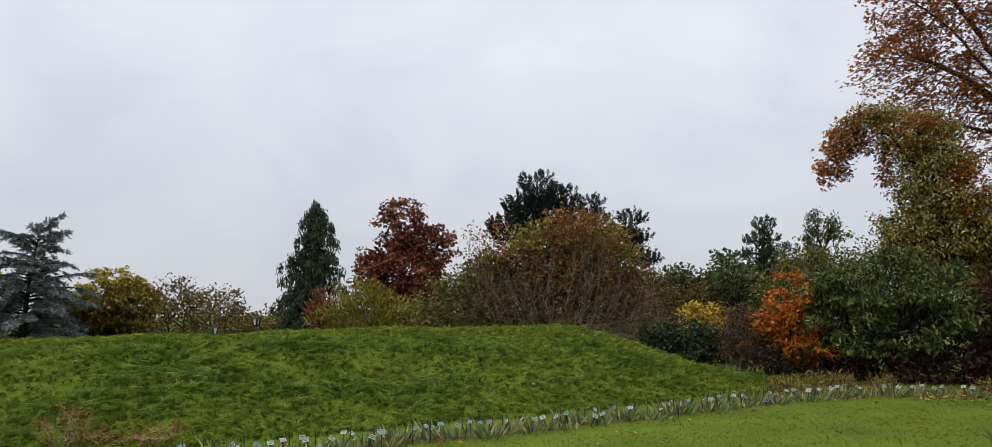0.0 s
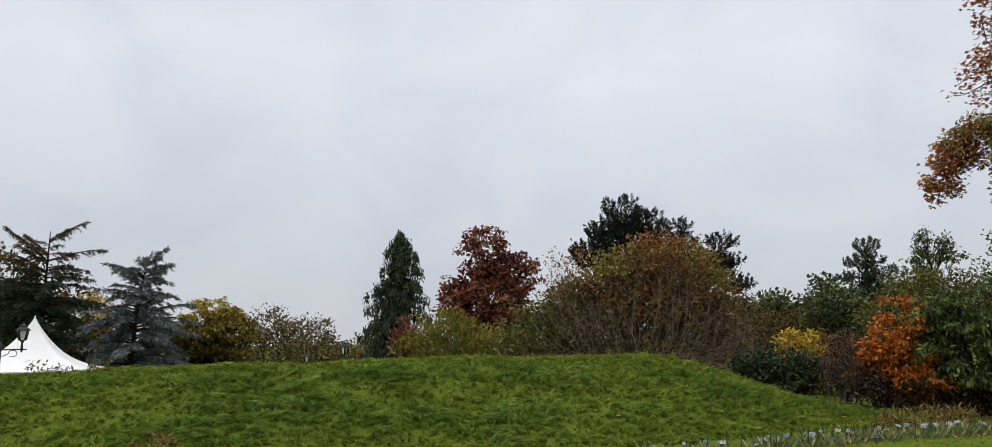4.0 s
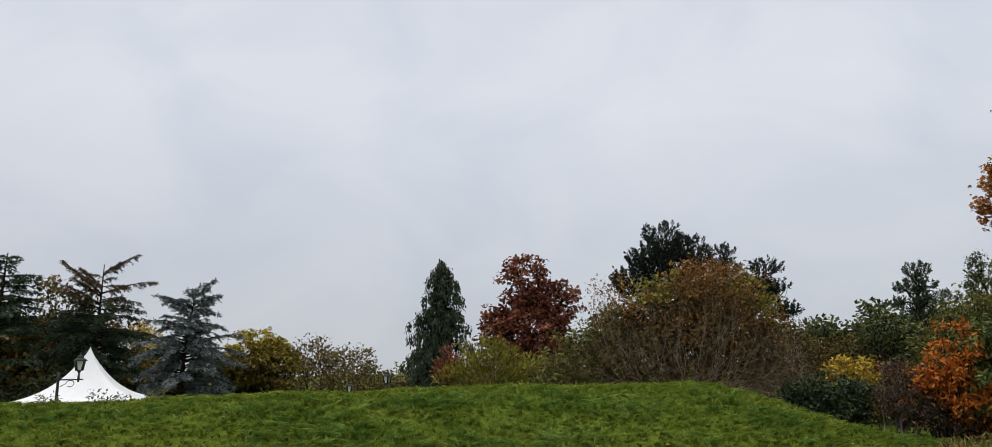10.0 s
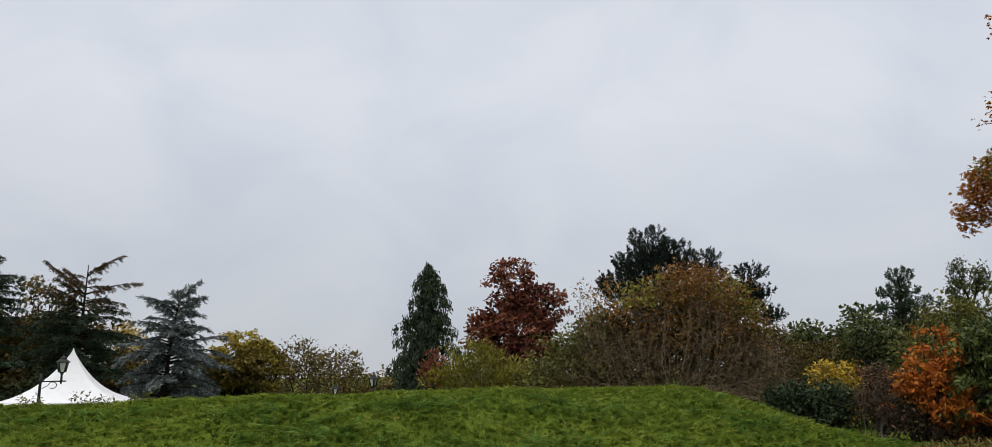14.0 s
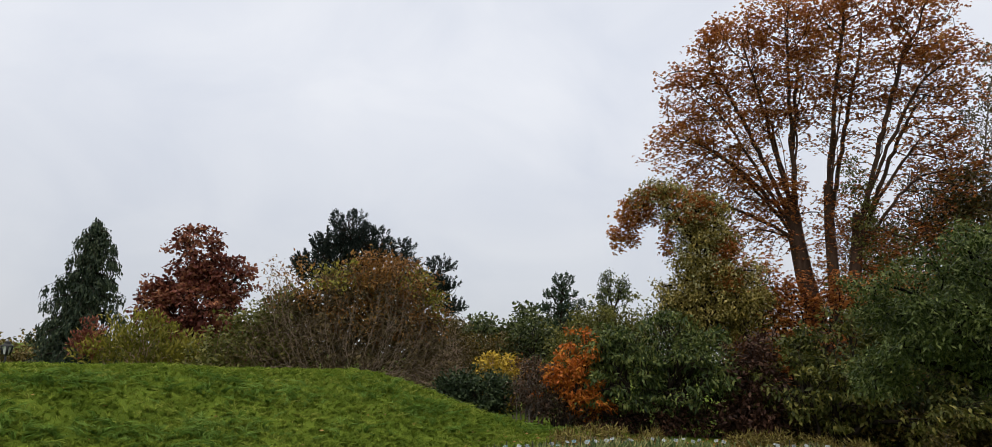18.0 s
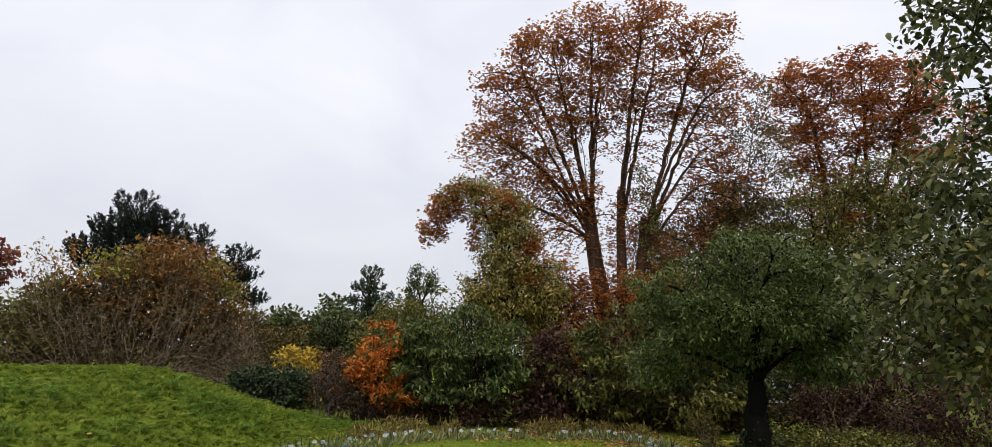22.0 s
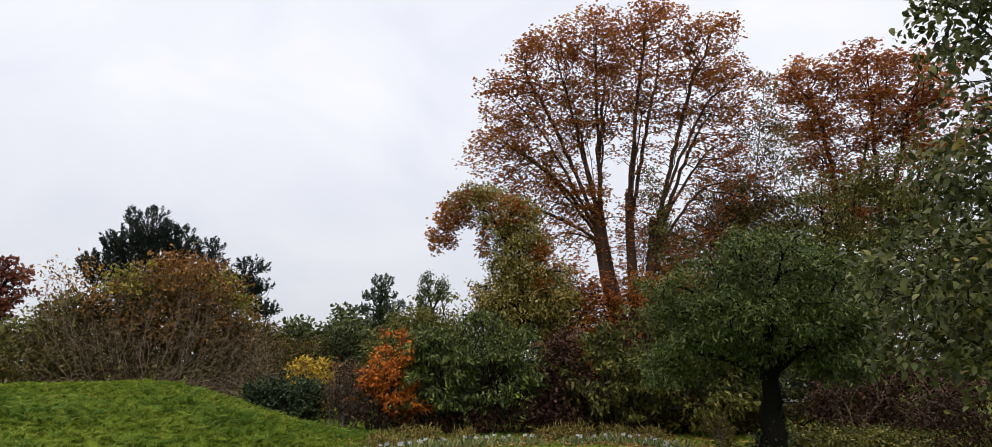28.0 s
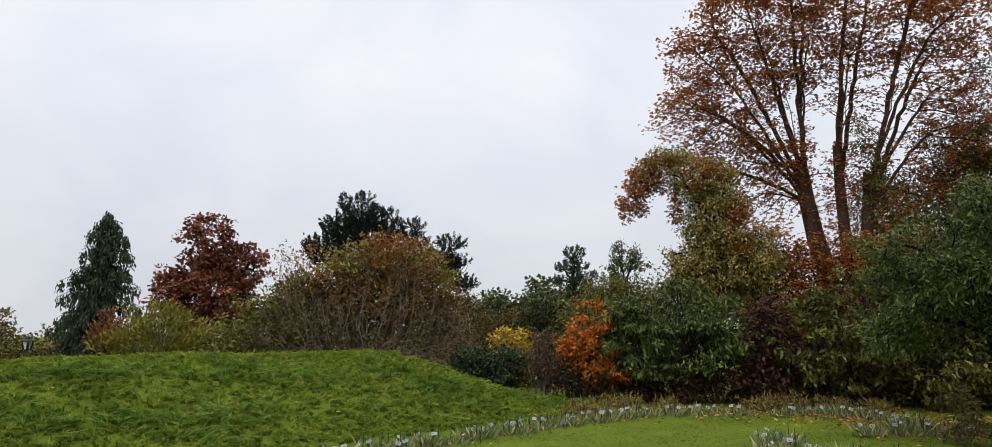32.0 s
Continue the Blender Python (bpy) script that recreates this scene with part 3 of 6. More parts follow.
def tree(name, label, category, x, y, seed, lobes, m, k, length, width, spread, leaf, bark, fork=1.0, rt=0.01, rtrunk=0.1,
         droop=0.3, shell=0.35, mode="leaf", bases=None, stems=0, extra=(), mingle=0.15, power=0.5, frac=0.3, split=2, group="", flat=0.7, space=None, low=0.0, world_z=False, bark_power=2.35, clump=None, tip_leaves=1.0, twigs=None, drop=0.0, shares=None):
    """A broadleaf tree or shrub. Heights in lobes are over its own ground. bases: rows of foot x, y, fork x, y, z, radius. extra: rows of
    (part name, label, lobes, clusters, leaves, leaf length, leaf width, spread, material, mode)."""
    rng = np.random.default_rng(seed)
    e = place(name, x, y, label, category, group)
    low = float(hgt(x, y)) if world_z else low
    c, u = crown_points(rng, [(q[0], q[1], q[2] - low, *q[3:]) for q in lobes], m, shell, clump)
    extra = [(w[0], w[1], [(q[0], q[1], q[2] - low, *q[3:]) for q in w[2]], *w[3:]) for w in extra]
    c[:, 2] = np.maximum(c[:, 2], 0.06)
    if stems:
        wide = np.abs(c[:, 0]).max()
        ang, rad = rng.random(stems) * 2 * np.pi, rng.random(stems) ** 0.5 * rtrunk * wide
        bases = [(np.cos(a) * q, np.sin(a) * q * 0.5, np.cos(a) * q * 1.12, np.sin(a) * q * 0.56, fork * rng.uniform(0.6, 1.4), rt * 4) for a, q in zip(ang, rad)]
    elif not bases:
        bases = [(0, 0, rng.normal(0, 0.05), rng.normal(0, 0.05), fork, rtrunk)]
    bs = np.array(bases, float)
    out = 2.2 if not stems else 1.0 / max(rtrunk, 0.1)
    near = np.argmin(np.hypot(c[:, None, 0] - bs[None, :, 2] * out, c[:, None, 1] - bs[None, :, 3] * out) + rng.normal(0, mingle, (m, len(bs))), axis=1)
    forks, trunks = [], []
    for j, (bx, by, fx, fy, fz, r) in enumerate(bs):
        trunk, segs = [], []
        a, b = np.array([bx, by, -0.25]), np.array([fx, fy, fz])
        last, steps = a, 6 if r > 0.06 else 2
        flare = lambda z: r * (1.0 - 0.28 * z + 0.5 * math.exp(-z * 9))
        for q in range(1, steps + 1):
            w = q / steps
            here = a + (b - a) * w + (rng.normal(0, r * 0.12, 3) * np.array([1, 1, 0]) if q < steps else 0)
            trunk.append((*last, *here, flare((q - 1) / steps), flare(w)))
            last = here
        mine = c[near == j]
        forks.append((b, unit(b - a)))
        if space:
            trunks.append(trunk)
            continue
        if len(mine):
            grow(rng, b, unit(b - a), mine, rt, segs, power, frac, 99 if stems else split)
        if stems:
            v, f = tube_arrays([g[:8] for g in trunk + segs], 4)
            mesh_arrays("stem", v, f, bark, e, smooth=True)
            continue
        v, f = tube_arrays(trunk + [g[:8] for g in segs if g[8] == 0], 9)
        mesh_arrays("trunk", v, f, bark, e, smooth=True)
        for own in sorted({g[8] for g in segs} - {0}):
            v, f = tube_arrays([g[:8] for g in segs if g[8] == own], 5)
            mesh_arrays("limb", v, f, bark, e, smooth=True)
    if space:
        bare = crown_points(rng, twigs[0], twigs[1], 0.2)[0] if twigs else c[:0]
        segs, tips, tops = colonize(rng, forks, np.concatenate([c, bare]), space[0], space[1], rt, space[2], bark_power, drop=drop, shares=shares)
        for trunk, r1, r0 in zip(trunks, tops, bs[:, 5]):
            q = len(trunk)
            r1 = max(r1, 0.55 * r0) if drop else r1
            at = lambda w: (r0 + (min(r1, r0) - r0) * w) + r0 * 0.45 * math.exp(-w * 9)
            v, f = tube_arrays([(*g[:6], at(i / q), at((i + 1) / q)) for i, g in enumerate(trunk)], 10)
            mesh_arrays("trunk", v, f, bark, e, smooth=True)
        for own in sorted({g[8] for g in segs}):
            v, f = tube_arrays([g[:8] for g in segs if g[8] == own], 6)
            mesh_arrays("limb" if own > 0 else "bough", v, f, bark, e, smooth=True)
        tips = tips[rng.random(len(tips)) < tip_leaves]
        c = np.concatenate([c, tips])
        u = np.concatenate([u, unit(rng.normal(size=(len(tips), 3)))])
    if k > 0:
        v, f = foliage(rng, c, u, k, spread, length, width, droop, mode, flat)
        mesh_arrays("crown", v, f, leaf, e)
    for nm, lb, lo, em, ek, el, ew, es, mat, mo in extra:
        c2, u2 = crown_points(rng, lo, em, shell)
        v, f = foliage(rng, c2, u2, ek, es, el, ew, droop, mo, flat)
        tagged(mesh_arrays(nm, v, f, mat, e, lb), kind="stuff" if nm == "seed_head" else "")
    return e


def conifer(name, label, x, y, seed, height, profile, nb, leaf, bark, rise=0.1, droop=0.3, step=0.16, k=7, length=0.14, width=0.03, lateral=0.3,
            hang=0.0, rtrunk=0.14, lean=(0, 0), start=0.05, bare=None, uneven=0.25):
    """A conifer: branches all up a trunk. profile: rows of share of the height and branch length. hang: length of hanging sprays."""
    rng = np.random.default_rng(seed)
    e = place(name, x, y, label, "conifer tree")
    pz, pr = [q[0] for q in profile], [q[1] for q in profile]
    trunk, segs, cs, us = [], [], [], []
    steps = 10
    axis = lambda w: np.array([lean[0] * w ** 2.5, lean[1] * w ** 2.5, w * height])
    for q in range(steps):
        a, b = q / steps, (q + 1) / steps
        trunk.append((*axis(a), *axis(b), rtrunk * (1.05 - a) + 0.012, rtrunk * (1.05 - b) + 0.012))
    boughs = []
    for j in range(nb):
        segs = []
        boughs.append(segs)
        w = start + (0.995 - start) * ((j + rng.random()) / nb)
        reach = float(np.interp(w, pz, pr)) * rng.uniform(1 - uneven, 1.1)
        a = j * 2.4 + rng.normal(0, 0.35)
        out = np.array([math.cos(a), math.sin(a), 0.0])
        p0 = axis(w)
        last = p0
        n = max(3, int(reach / step))
        tilt = rise + rng.normal(0, 0.06)
        for q in range(1, n + 1):
            f = q / n
            here = p0 + out * reach * f + np.array([0, 0, reach * (tilt * f - droop * f * f)])
            segs.append((*last, *here, 0.035 * (1.1 - f) * reach / 2 + 0.006, 0.035 * (1.05 - f) * reach / 2 + 0.005, 1))
            way = unit(here - last)
            wide = lateral * reach * (1 - 0.75 * f) + 0.05
            for _ in range(max(1, int(2 + wide * 9))):
                o = rng.uniform(-1, 1) * wide
                cs.append(here + np.array([-out[1], out[0], 0]) * o + np.array([0, 0, -abs(o) * droop * 0.6 + rng.normal(0, 0.02)]) - way * rng.random() * step)
                us.append(way + np.array([-out[1], out[0], 0]) * np.sign(o) * 0.9)
            last = here
    v, f = tube_arrays(trunk, 8)
    mesh_arrays("trunk", v, f, bark, e, smooth=True)
    for segs in boughs:
        v, f = tube_arrays([g[:8] for g in segs], 4)
        mesh_arrays("branch", v, f, bark, e)
    c, u = np.array(cs), unit(np.array(us))
    kk = rng.poisson(k, len(c)) + 1
    idx = np.repeat(np.arange(len(c)), kk)
    n = len(idx)
    t = rng.random(n)
    if hang:
        p = c[idx] + rng.normal(0, 0.04, (n, 3)) - np.outer(t * hang * rng.uniform(0.5, 1.2, n), [0, 0, 1])
        d = unit(u[idx] * 0.25 + rng.normal(0, 0.3, (n, 3)) + np.array([0, 0, -1.0]))
    else:
        p = c[idx] + rng.normal(0, 0.05, (n, 3)) * np.array([1, 1, 0.5])
        d = unit(u[idx] + rng.normal(0, 0.45, (n, 3)) + np.array([0, 0, 0.12]))
    nrm = unit(rng.normal(0, 0.5, (n, 3)) + np.array([0, 0, 1.0]))
    size = rng.uniform(0.7, 1.25, n)
    if bare:
        top = p[:, 2] > bare[0] * height
        for sel, mat, nm in ((~top, leaf, "crown"), (top, bare[1], "browned_top")):
            v, f = leaf_arrays(p[sel], d[sel], nrm[sel], length * size[sel], width * size[sel])
            mesh_arrays(nm, v, f, mat, e)
    else:
        v, f = leaf_arrays(p, d, nrm, length * size, width * size)
        mesh_arrays("crown", v, f, leaf, e)
    return e


def cedar(name, label, x, y, seed, top, lean, tiers, boughs, leaf, bark, rtrunk=0.16, tip=None, twig=0.42, fine=(0.10, 0.026), thick=5):
    """A cedar of level boughs with combs of drooping twigs. Heights over sea level. tiers: rows of low and high end, reach, rise, sag, number.
    boughs: single ones, rows of height on the trunk, end x, y, z and sag. tip: height over which the needles are browned, and their material."""
    rng = np.random.default_rng(seed)
    e = place(name, x, y, label, "conifer tree")
    g = float(hgt(x, y))
    axis = lambda z: np.array([lean * max(0.0, (z - g) / (top - g)) ** 3, 0, z - g])
    zs = np.linspace(g - 0.2, top, 12)
    w = lambda z: rtrunk * (1.02 - (z - g) / (top - g)) + 0.012
    v, f = tube_arrays([(*axis(a), *axis(b), w(a), w(b)) for a, b in zip(zs[:-1], zs[1:])], 8)
    mesh_arrays("trunk", v, f, bark, e, smooth=True)
    rows = [(axis(z0), np.array([bx, by, z1 - g]), sag) for z0, bx, by, z1, sag in boughs]
    for lo, hi, reach, rise, sag, number in tiers:
        for j in range(number):
            p0 = axis(lo + (hi - lo) * (j + rng.random()) / number)
            a, r = j * 2.4 + rng.normal(0, 0.4), reach * rng.uniform(0.6, 1.1)
            rows.append((p0, p0 + np.array([math.cos(a) * r, math.sin(a) * r, rise * r * rng.uniform(0.6, 1.3)]), sag * rng.uniform(0.6, 1.3)))
    ps, ds = [], []
    for p0, p1, sag in rows:
        full = np.linalg.norm(p1 - p0)
        n = max(5, int(full / 0.15))
        t = np.linspace(0, 1, n + 1)[:, None]
        line = p0 + (p1 - p0) * t + np.array([0, 0, 1.0]) * 4 * sag * full * t * (1 - t) + np.cumsum(rng.normal(0, 0.012, (n + 1, 3)), 0)
        r = 0.008 + 0.016 * full * (1.02 - t[:, 0])
        v, f = tube_arrays([(*line[i], *line[i + 1], r[i], r[i + 1]) for i in range(n)], 4)
        mesh_arrays("branch", v, f, bark, e)
        m = int(full / 0.04)
        for q in np.sort(rng.uniform(0.1, 1, m)):
            i = min(n - 1, int(q * n))
            way = unit(line[i + 1] - line[i])
            side = unit(np.cross(way, [0, 0, 1.0])) * (1 if rng.random() < 0.5 else -1)
            span = twig * (0.35 + 0.65 * (1 - q) * min(1.0, full / 1.5)) * rng.uniform(0.5, 1.2)
            d = unit(way * rng.uniform(0.5, 1.1) + side * rng.uniform(0.2, 1.0) + np.array([0, 0, rng.uniform(-0.55, 0.05)]))
            s = rng.random((max(2, int(span / 0.05 * thick * 0.6)), 1)) * span
            ps.append(line[i] + (line[i + 1] - line[i]) * rng.random() + d * s + np.array([0, 0, -0.3]) * s * s / max(span, 0.1) + rng.normal(0, 0.012, (len(s), 3)))
            ds.append(np.repeat(d[None], len(s), 0))
    p, d = np.concatenate(ps), np.concatenate(ds)
    n = len(p)
    d = unit(d + rng.normal(0, 0.45, (n, 3)) + np.array([0, 0, -0.1]))
    nrm = unit(rng.normal(0, 0.6, (n, 3)) + np.array([0, 0, 1.0]))
    size = rng.uniform(0.7, 1.3, n)
    dry = (p[:, 2] > tip[0] - g + rng.normal(0, 0.35, n)) & (rng.random(n) < 0.6) if tip else np.zeros(n, bool)
    for sel, mat, nm in ((~dry, leaf, "crown"), (dry, tip[1] if tip else leaf, "browned_top")):
        if sel.any():
            v, f = leaf_arrays(p[sel], d[sel], nrm[sel], fine[0] * size[sel], fine[1] * size[sel])
            mesh_arrays(nm, v, f, mat, e)
    return e
# ---- ground ----
def ground_sheet():
    gx = np.concatenate([-np.geomspace(3000, 42, 22), np.arange(-40, 40.1, 0.5), np.geomspace(42, 3000, 22)])
    gy = np.concatenate([-np.geomspace(3000, 12, 22), np.arange(-10, 60.1, 0.5), np.geomspace(62, 3000, 22)])
    xx, yy = np.meshgrid(gx, gy, indexing="ij")
    v = np.stack([xx, yy, hgt(xx, yy)], -1).reshape(-1, 3)
    nx, ny = len(gx), len(gy)
    i = (np.arange(nx - 1)[:, None] * ny + np.arange(ny - 1)[None]).ravel()
    f = np.stack([i, i + ny, i + ny + 1, i + 1], 1)
    ob = mesh_arrays("ground", v, f, GROUND, smooth=True)
    tagged(ob, "grassy park ground with a long turf bank", "ground", kind="structure")


ground_sheet()


def blades(rng, x, y, high, wide, lean, lie=0.0):
    """Grass blades bent over at the tip: five corners each. lie: sideways lean shared by a patch."""
    n = len(x)
    p = np.stack([x, y, hgt(x, y) - 0.01], 1)
    a = rng.random(n) * 2 * np.pi
    out = np.stack([np.cos(a), np.sin(a), np.zeros(n)], 1) * (lean * rng.uniform(0.2, 1.2, n))[:, None] + np.array([lie, -0.5 * lie, 0])
    b = rng.random(n) * 2 * np.pi
    side = np.stack([np.cos(b), np.sin(b), np.zeros(n)], 1)
    h = high * rng.uniform(0.55, 1.3, n)
    w = (wide * rng.uniform(0.7, 1.3, n))[:, None]
    up = np.array([0, 0, 1.0])
    mid = p + (up + out * 0.6) * (h * 0.55)[:, None]
    tip = p + (up * 0.8 + out * 1.7) * h[:, None]
    v = np.stack([p - side * w, p + side * w, mid - side * w * 0.8, mid + side * w * 0.8, tip], 1).reshape(-1, 3)
    i = np.arange(n)[:, None] * 5
    f = np.concatenate([i + np.array([[0, 1, 3]]), i + np.array([[0, 3, 2]]), i + np.array([[2, 3, 4]])], 0)
    return v, f


def tufts(rng, x, y, count, high, wide, lean):
    """Tufts whose blades fan out of one root and lie over to one side."""
    n = len(x)
    root = np.stack([x, y, hgt(x, y) - 0.015], 1)
    a = rng.random(n) * 2 * np.pi
    comb = np.stack([np.cos(a), np.sin(a), np.zeros(n)], 1) * (lean * rng.uniform(0.3, 1.3, n))[:, None]
    size = high * rng.uniform(0.6, 1.35, n)
    idx = np.repeat(np.arange(n), count)
    m = len(idx)
    b = rng.random(m) * 2 * np.pi
    out = comb[idx] + np.stack([np.cos(b), np.sin(b), np.zeros(m)], 1) * rng.uniform(0.1, 0.8, m)[:, None]
    c = rng.random(m) * 2 * np.pi
    side = np.stack([np.cos(c), np.sin(c), rng.normal(0, 0.3, m)], 1) * (wide * rng.uniform(0.7, 1.3, m))[:, None]
    h = (size[idx] * rng.uniform(0.6, 1.2, m))[:, None]
    up = np.array([0, 0, 1.0])
    mid = root[idx] + (up * 0.75 + out * 0.55) * h * 0.6
    tip = root[idx] + (up * 0.62 + out * 1.15) * h
    v = np.concatenate([root, np.stack([mid - side, mid + side, tip], 1).reshape(-1, 3)])
    j = n + np.arange(m) * 3
    f = np.concatenate([np.stack([idx, j + 1, j], 1), np.stack([j, j + 1, j + 2], 1)])
    return v, f


def along(s, n):
    """From the bank's own axes to x, y."""
    return 0.89 * s - 0.456 * n, 0.456 * s + 0.89 * n


def grass():
    rng = np.random.default_rng(5)
    n = 66000
    s, q = rng.uniform(-12, 13.6, n), 9.75 + rng.random(n) ** 1.15 * 7.2
    x, y = along(s, q)
    clump = 0.5 + 0.5 * np.sin(x * 3.1 + 2 * np.sin(y * 2.3)) * np.sin(y * 3.7 + 2 * np.sin(x * 1.9))
    lump = np.sin(x * 6.3 + 3 * np.sin(y * 4.1)) * np.sin(y * 5.7 + 3 * np.sin(x * 3.3))
    v, f = blades(rng, x, y, 0.07 + 0.02 * clump + 0.02 * np.maximum(lump, 0), 0.006, 1.6)
    tagged(mesh_arrays("bank_grass", v, f, GRASS), "long unmown green grass on the bank", "grass", kind="stuff")
    n = 15500
    x, y = along(rng.uniform(-12, 13.4, n), 9.6 + rng.random(n) ** 1.1 * 6.6)
    v, f = tufts(rng, x, y, 9, 0.14, 0.0115, 0.8)
    tagged(mesh_arrays("bank_tufts", v, f, GRASS), "tufts of long green grass lying over the bank", "grass", kind="stuff")
    # coarse dark tussocks
    cs, cn = rng.uniform(-10, 12, 110), rng.uniform(10.2, 13.2, 110)
    keep = np.sin(cs * 0.9 + 1.0) * np.sin(cn * 1.7) > -0.35
    cs, cn = cs[keep], cn[keep]
    idx = np.repeat(np.arange(len(cs)), 16)
    r = rng.normal(0, 0.24, (len(idx), 2))
    x, y = along(cs[idx] + r[:, 0] * 1.6, cn[idx] + r[:, 1])
    v, f = tufts(rng, x, y, 12, 0.21, 0.009, 1.2)
    tagged(mesh_arrays("coarse_grass", v, f, GRASS_BLUE), "coarse blue-green grass tussocks on the bank", "grass", kind="stuff")
    n = 105000
    x, y = rng.uniform(-9, 19, n), rng.uniform(4.5, 17.5, n)
    qn, qs = -0.456 * x + 0.89 * y, 0.89 * x + 0.456 * y
    keep = ((qn < 9.9) | (qs > 12.8)) & (np.hypot(x, y) > 6.8)
    v, f = blades(rng, x[keep], y[keep], 0.037, 0.0055, 1.2)
    n = 7000
    x, y = rng.uniform(-8, 17, n), rng.uniform(5.5, 14.5, n)
    keep2 = (-0.456 * x + 0.89 * y < 9.7) | (0.89 * x + 0.456 * y > 12.8)
    tv, tf = tufts(rng, x[keep2], y[keep2], 6, 0.045, 0.004, 1.0)
    tagged(mesh_arrays("lawn_tufts", tv, tf, LAWN), "small uneven tufts in the mown lawn", "lawn", kind="stuff")
    # long grass below the orchard trees; its dark colour also carries their shade
    n = 4200
    x, y = rng.uniform(9.9, 14.5, n), rng.uniform(3.2, 10.2, n)
    keep3 = (np.hypot(x - 9.75, y - 7.92) > 0.5) & (0.94 * y - 0.34 * x < 5.6)
    rv, rf = tufts(rng, x[keep3], y[keep3], 8, 0.12, 0.007, 0.8)
    tagged(mesh_arrays("rough_grass", rv, rf, ROUGH_GRASS), "long straw-coloured grass, toned dark olive for the shade below the orchard trees", "grass", kind="stuff")
    tagged(mesh_arrays("lawn_grass", v, f, LAWN), "short mown bright green lawn", "lawn", kind="stuff")


grass()

# ---- trees and shrubs beyond the bank ----
cedar("cedar_tree", "dark layered cedar with level branches", -23.9, 24.2, 11, 6.6, 0.1, [(1.0, 3.4, 2.0, 0.02, 0.04, 10), (3.4, 4.6, 2.0, 0.0, 0.04, 20), (4.6, 5.8, 1.3, 0.04, 0.05, 16), (5.8, 6.5, 0.6, 0.2, 0.05, 10)], [(4.7, 1.45, -0.3, 4.75, 0.04), (5.4, 1.15, -0.2, 5.45, 0.04), (4.1, 1.4, -0.2, 4.1, 0.03)], NEEDLE_DARK, BARK_DARK, 0.17, thick=5.5, fine=(0.12, 0.036))
cedar("cedar_tree", "tall cedar with a thin browned top", -22.57, 28.03, 12, 6.6, 0.05, [(-0.6, 2.0, 2.4, -0.04, 0.08, 30), (2.0, 3.8, 2.3, -0.06, 0.09, 36), (3.6, 4.9, 1.6, 0.0, 0.07, 18), (4.8, 6.2, 0.7, 0.5, 0.02, 5)],
      [(6.1, 1.4, -0.2, 7.1, 0.05), (5.3, 2.1, -0.3, 5.85, 0.06), (4.9, 1.55, -0.1, 4.9, 0.08), (5.3, -1.55, -0.2, 6.65, 0.03), (5.6, -0.85, 0.2, 6.45, 0.03), (4.8, -1.6, -0.4, 5.65, 0.04), (4.6, -1.2, 0.3, 5.0, 0.04), (5.2, -1.2, 0.3, 6.0, 0.03), (4.9, -1.3, -0.3, 5.3, 0.05), (5.5, -0.9, -0.3, 6.1, 0.03), (5.0, 0.9, 0.4, 5.2, 0.05), (6.2, 0.8, 0.1, 6.75, 0.05), (5.6, 1.0, 0.3, 5.7, 0.05)],
      NEEDLE_DARK, BARK_DARK, 0.17, (4.9, NEEDLE_BROWN), thick=5.5, fine=(0.12, 0.034), twig=0.5)
cedar("blue_cedar_tree", "blue-grey cedar with drooping branches", -18.3, 27.8, 13, 5.3, 0.45, [(-0.6, 1.2, 2.7, -0.12, 0.10, 32), (1.2, 2.8, 2.3, -0.10, 0.10, 34), (2.6, 3.9, 1.5, 0.02, 0.10, 24), (3.8, 4.8, 1.1, 0.3, 0.06, 16), (4.8, 5.3, 0.6, 0.5, 0.03, 6)],
      [(4.9, 1.05, -0.2, 5.7, 0.06), (4.4, 1.25, -0.3, 5.0, 0.10), (4.5, -1.2, -0.2, 5.0, 0.06), (4.2, 1.3, 0, 4.3, 0.10), (3.6, -1.4, -0.2, 4.0, 0.08), (3.2, 1.4, -0.2, 3.75, 0.06), (2.8, 2.25, -0.3, 3.3, 0.08), (2.6, 2.5, 0.1, 2.6, 0.1), (3.0, -1.7, -0.2, 3.0, 0.08)],
      NEEDLE_BLUE, BARK_DARK, 0.16, thick=5, fine=(0.13, 0.036), twig=0.46)
conifer("weeping_cypress", "dark green weeping cypress with hanging sprays", -6.75, 26.2, 14, 7.0, [(0, 1.9), (0.3, 1.75), (0.55, 1.4), (0.8, 1.0), (0.92, 0.66), (0.97, 0.38), (1, 0.12)], 120, NEEDLE_CYPRESS, BARK_DARK, 0.28, 0.5, step=0.2, k=19, length=0.13, width=0.05, lateral=0.34, hang=0.34, lean=(0.12, 0), uneven=0.44)
tree("broadleaf_tree", "brown and olive broadleaf tree in autumn", "tree", -28.0, 31.0, 21, [(-0.6, 0, 5.2, 2.0, 1.6, 3.4), (0.9, 0, 5.7, 2.0, 1.6, 3.5), (2.6, 0, 4.6, 2.0, 1.6, 2.8), (-2.8, 0, 4.0, 2.2, 1.6, 3.4), (4.2, 0, 3.8, 1.6, 1.4, 2.8), (0.5, 0, 2.4, 4.0, 1.4, 2.2)], 1300, 18, 0.24, 0.15, 0.24, DARK_OLIVE, BARK_DARK, 1.5, 0.012, 0.16, shell=0.5, clump=(210, 0.4, 0.24))
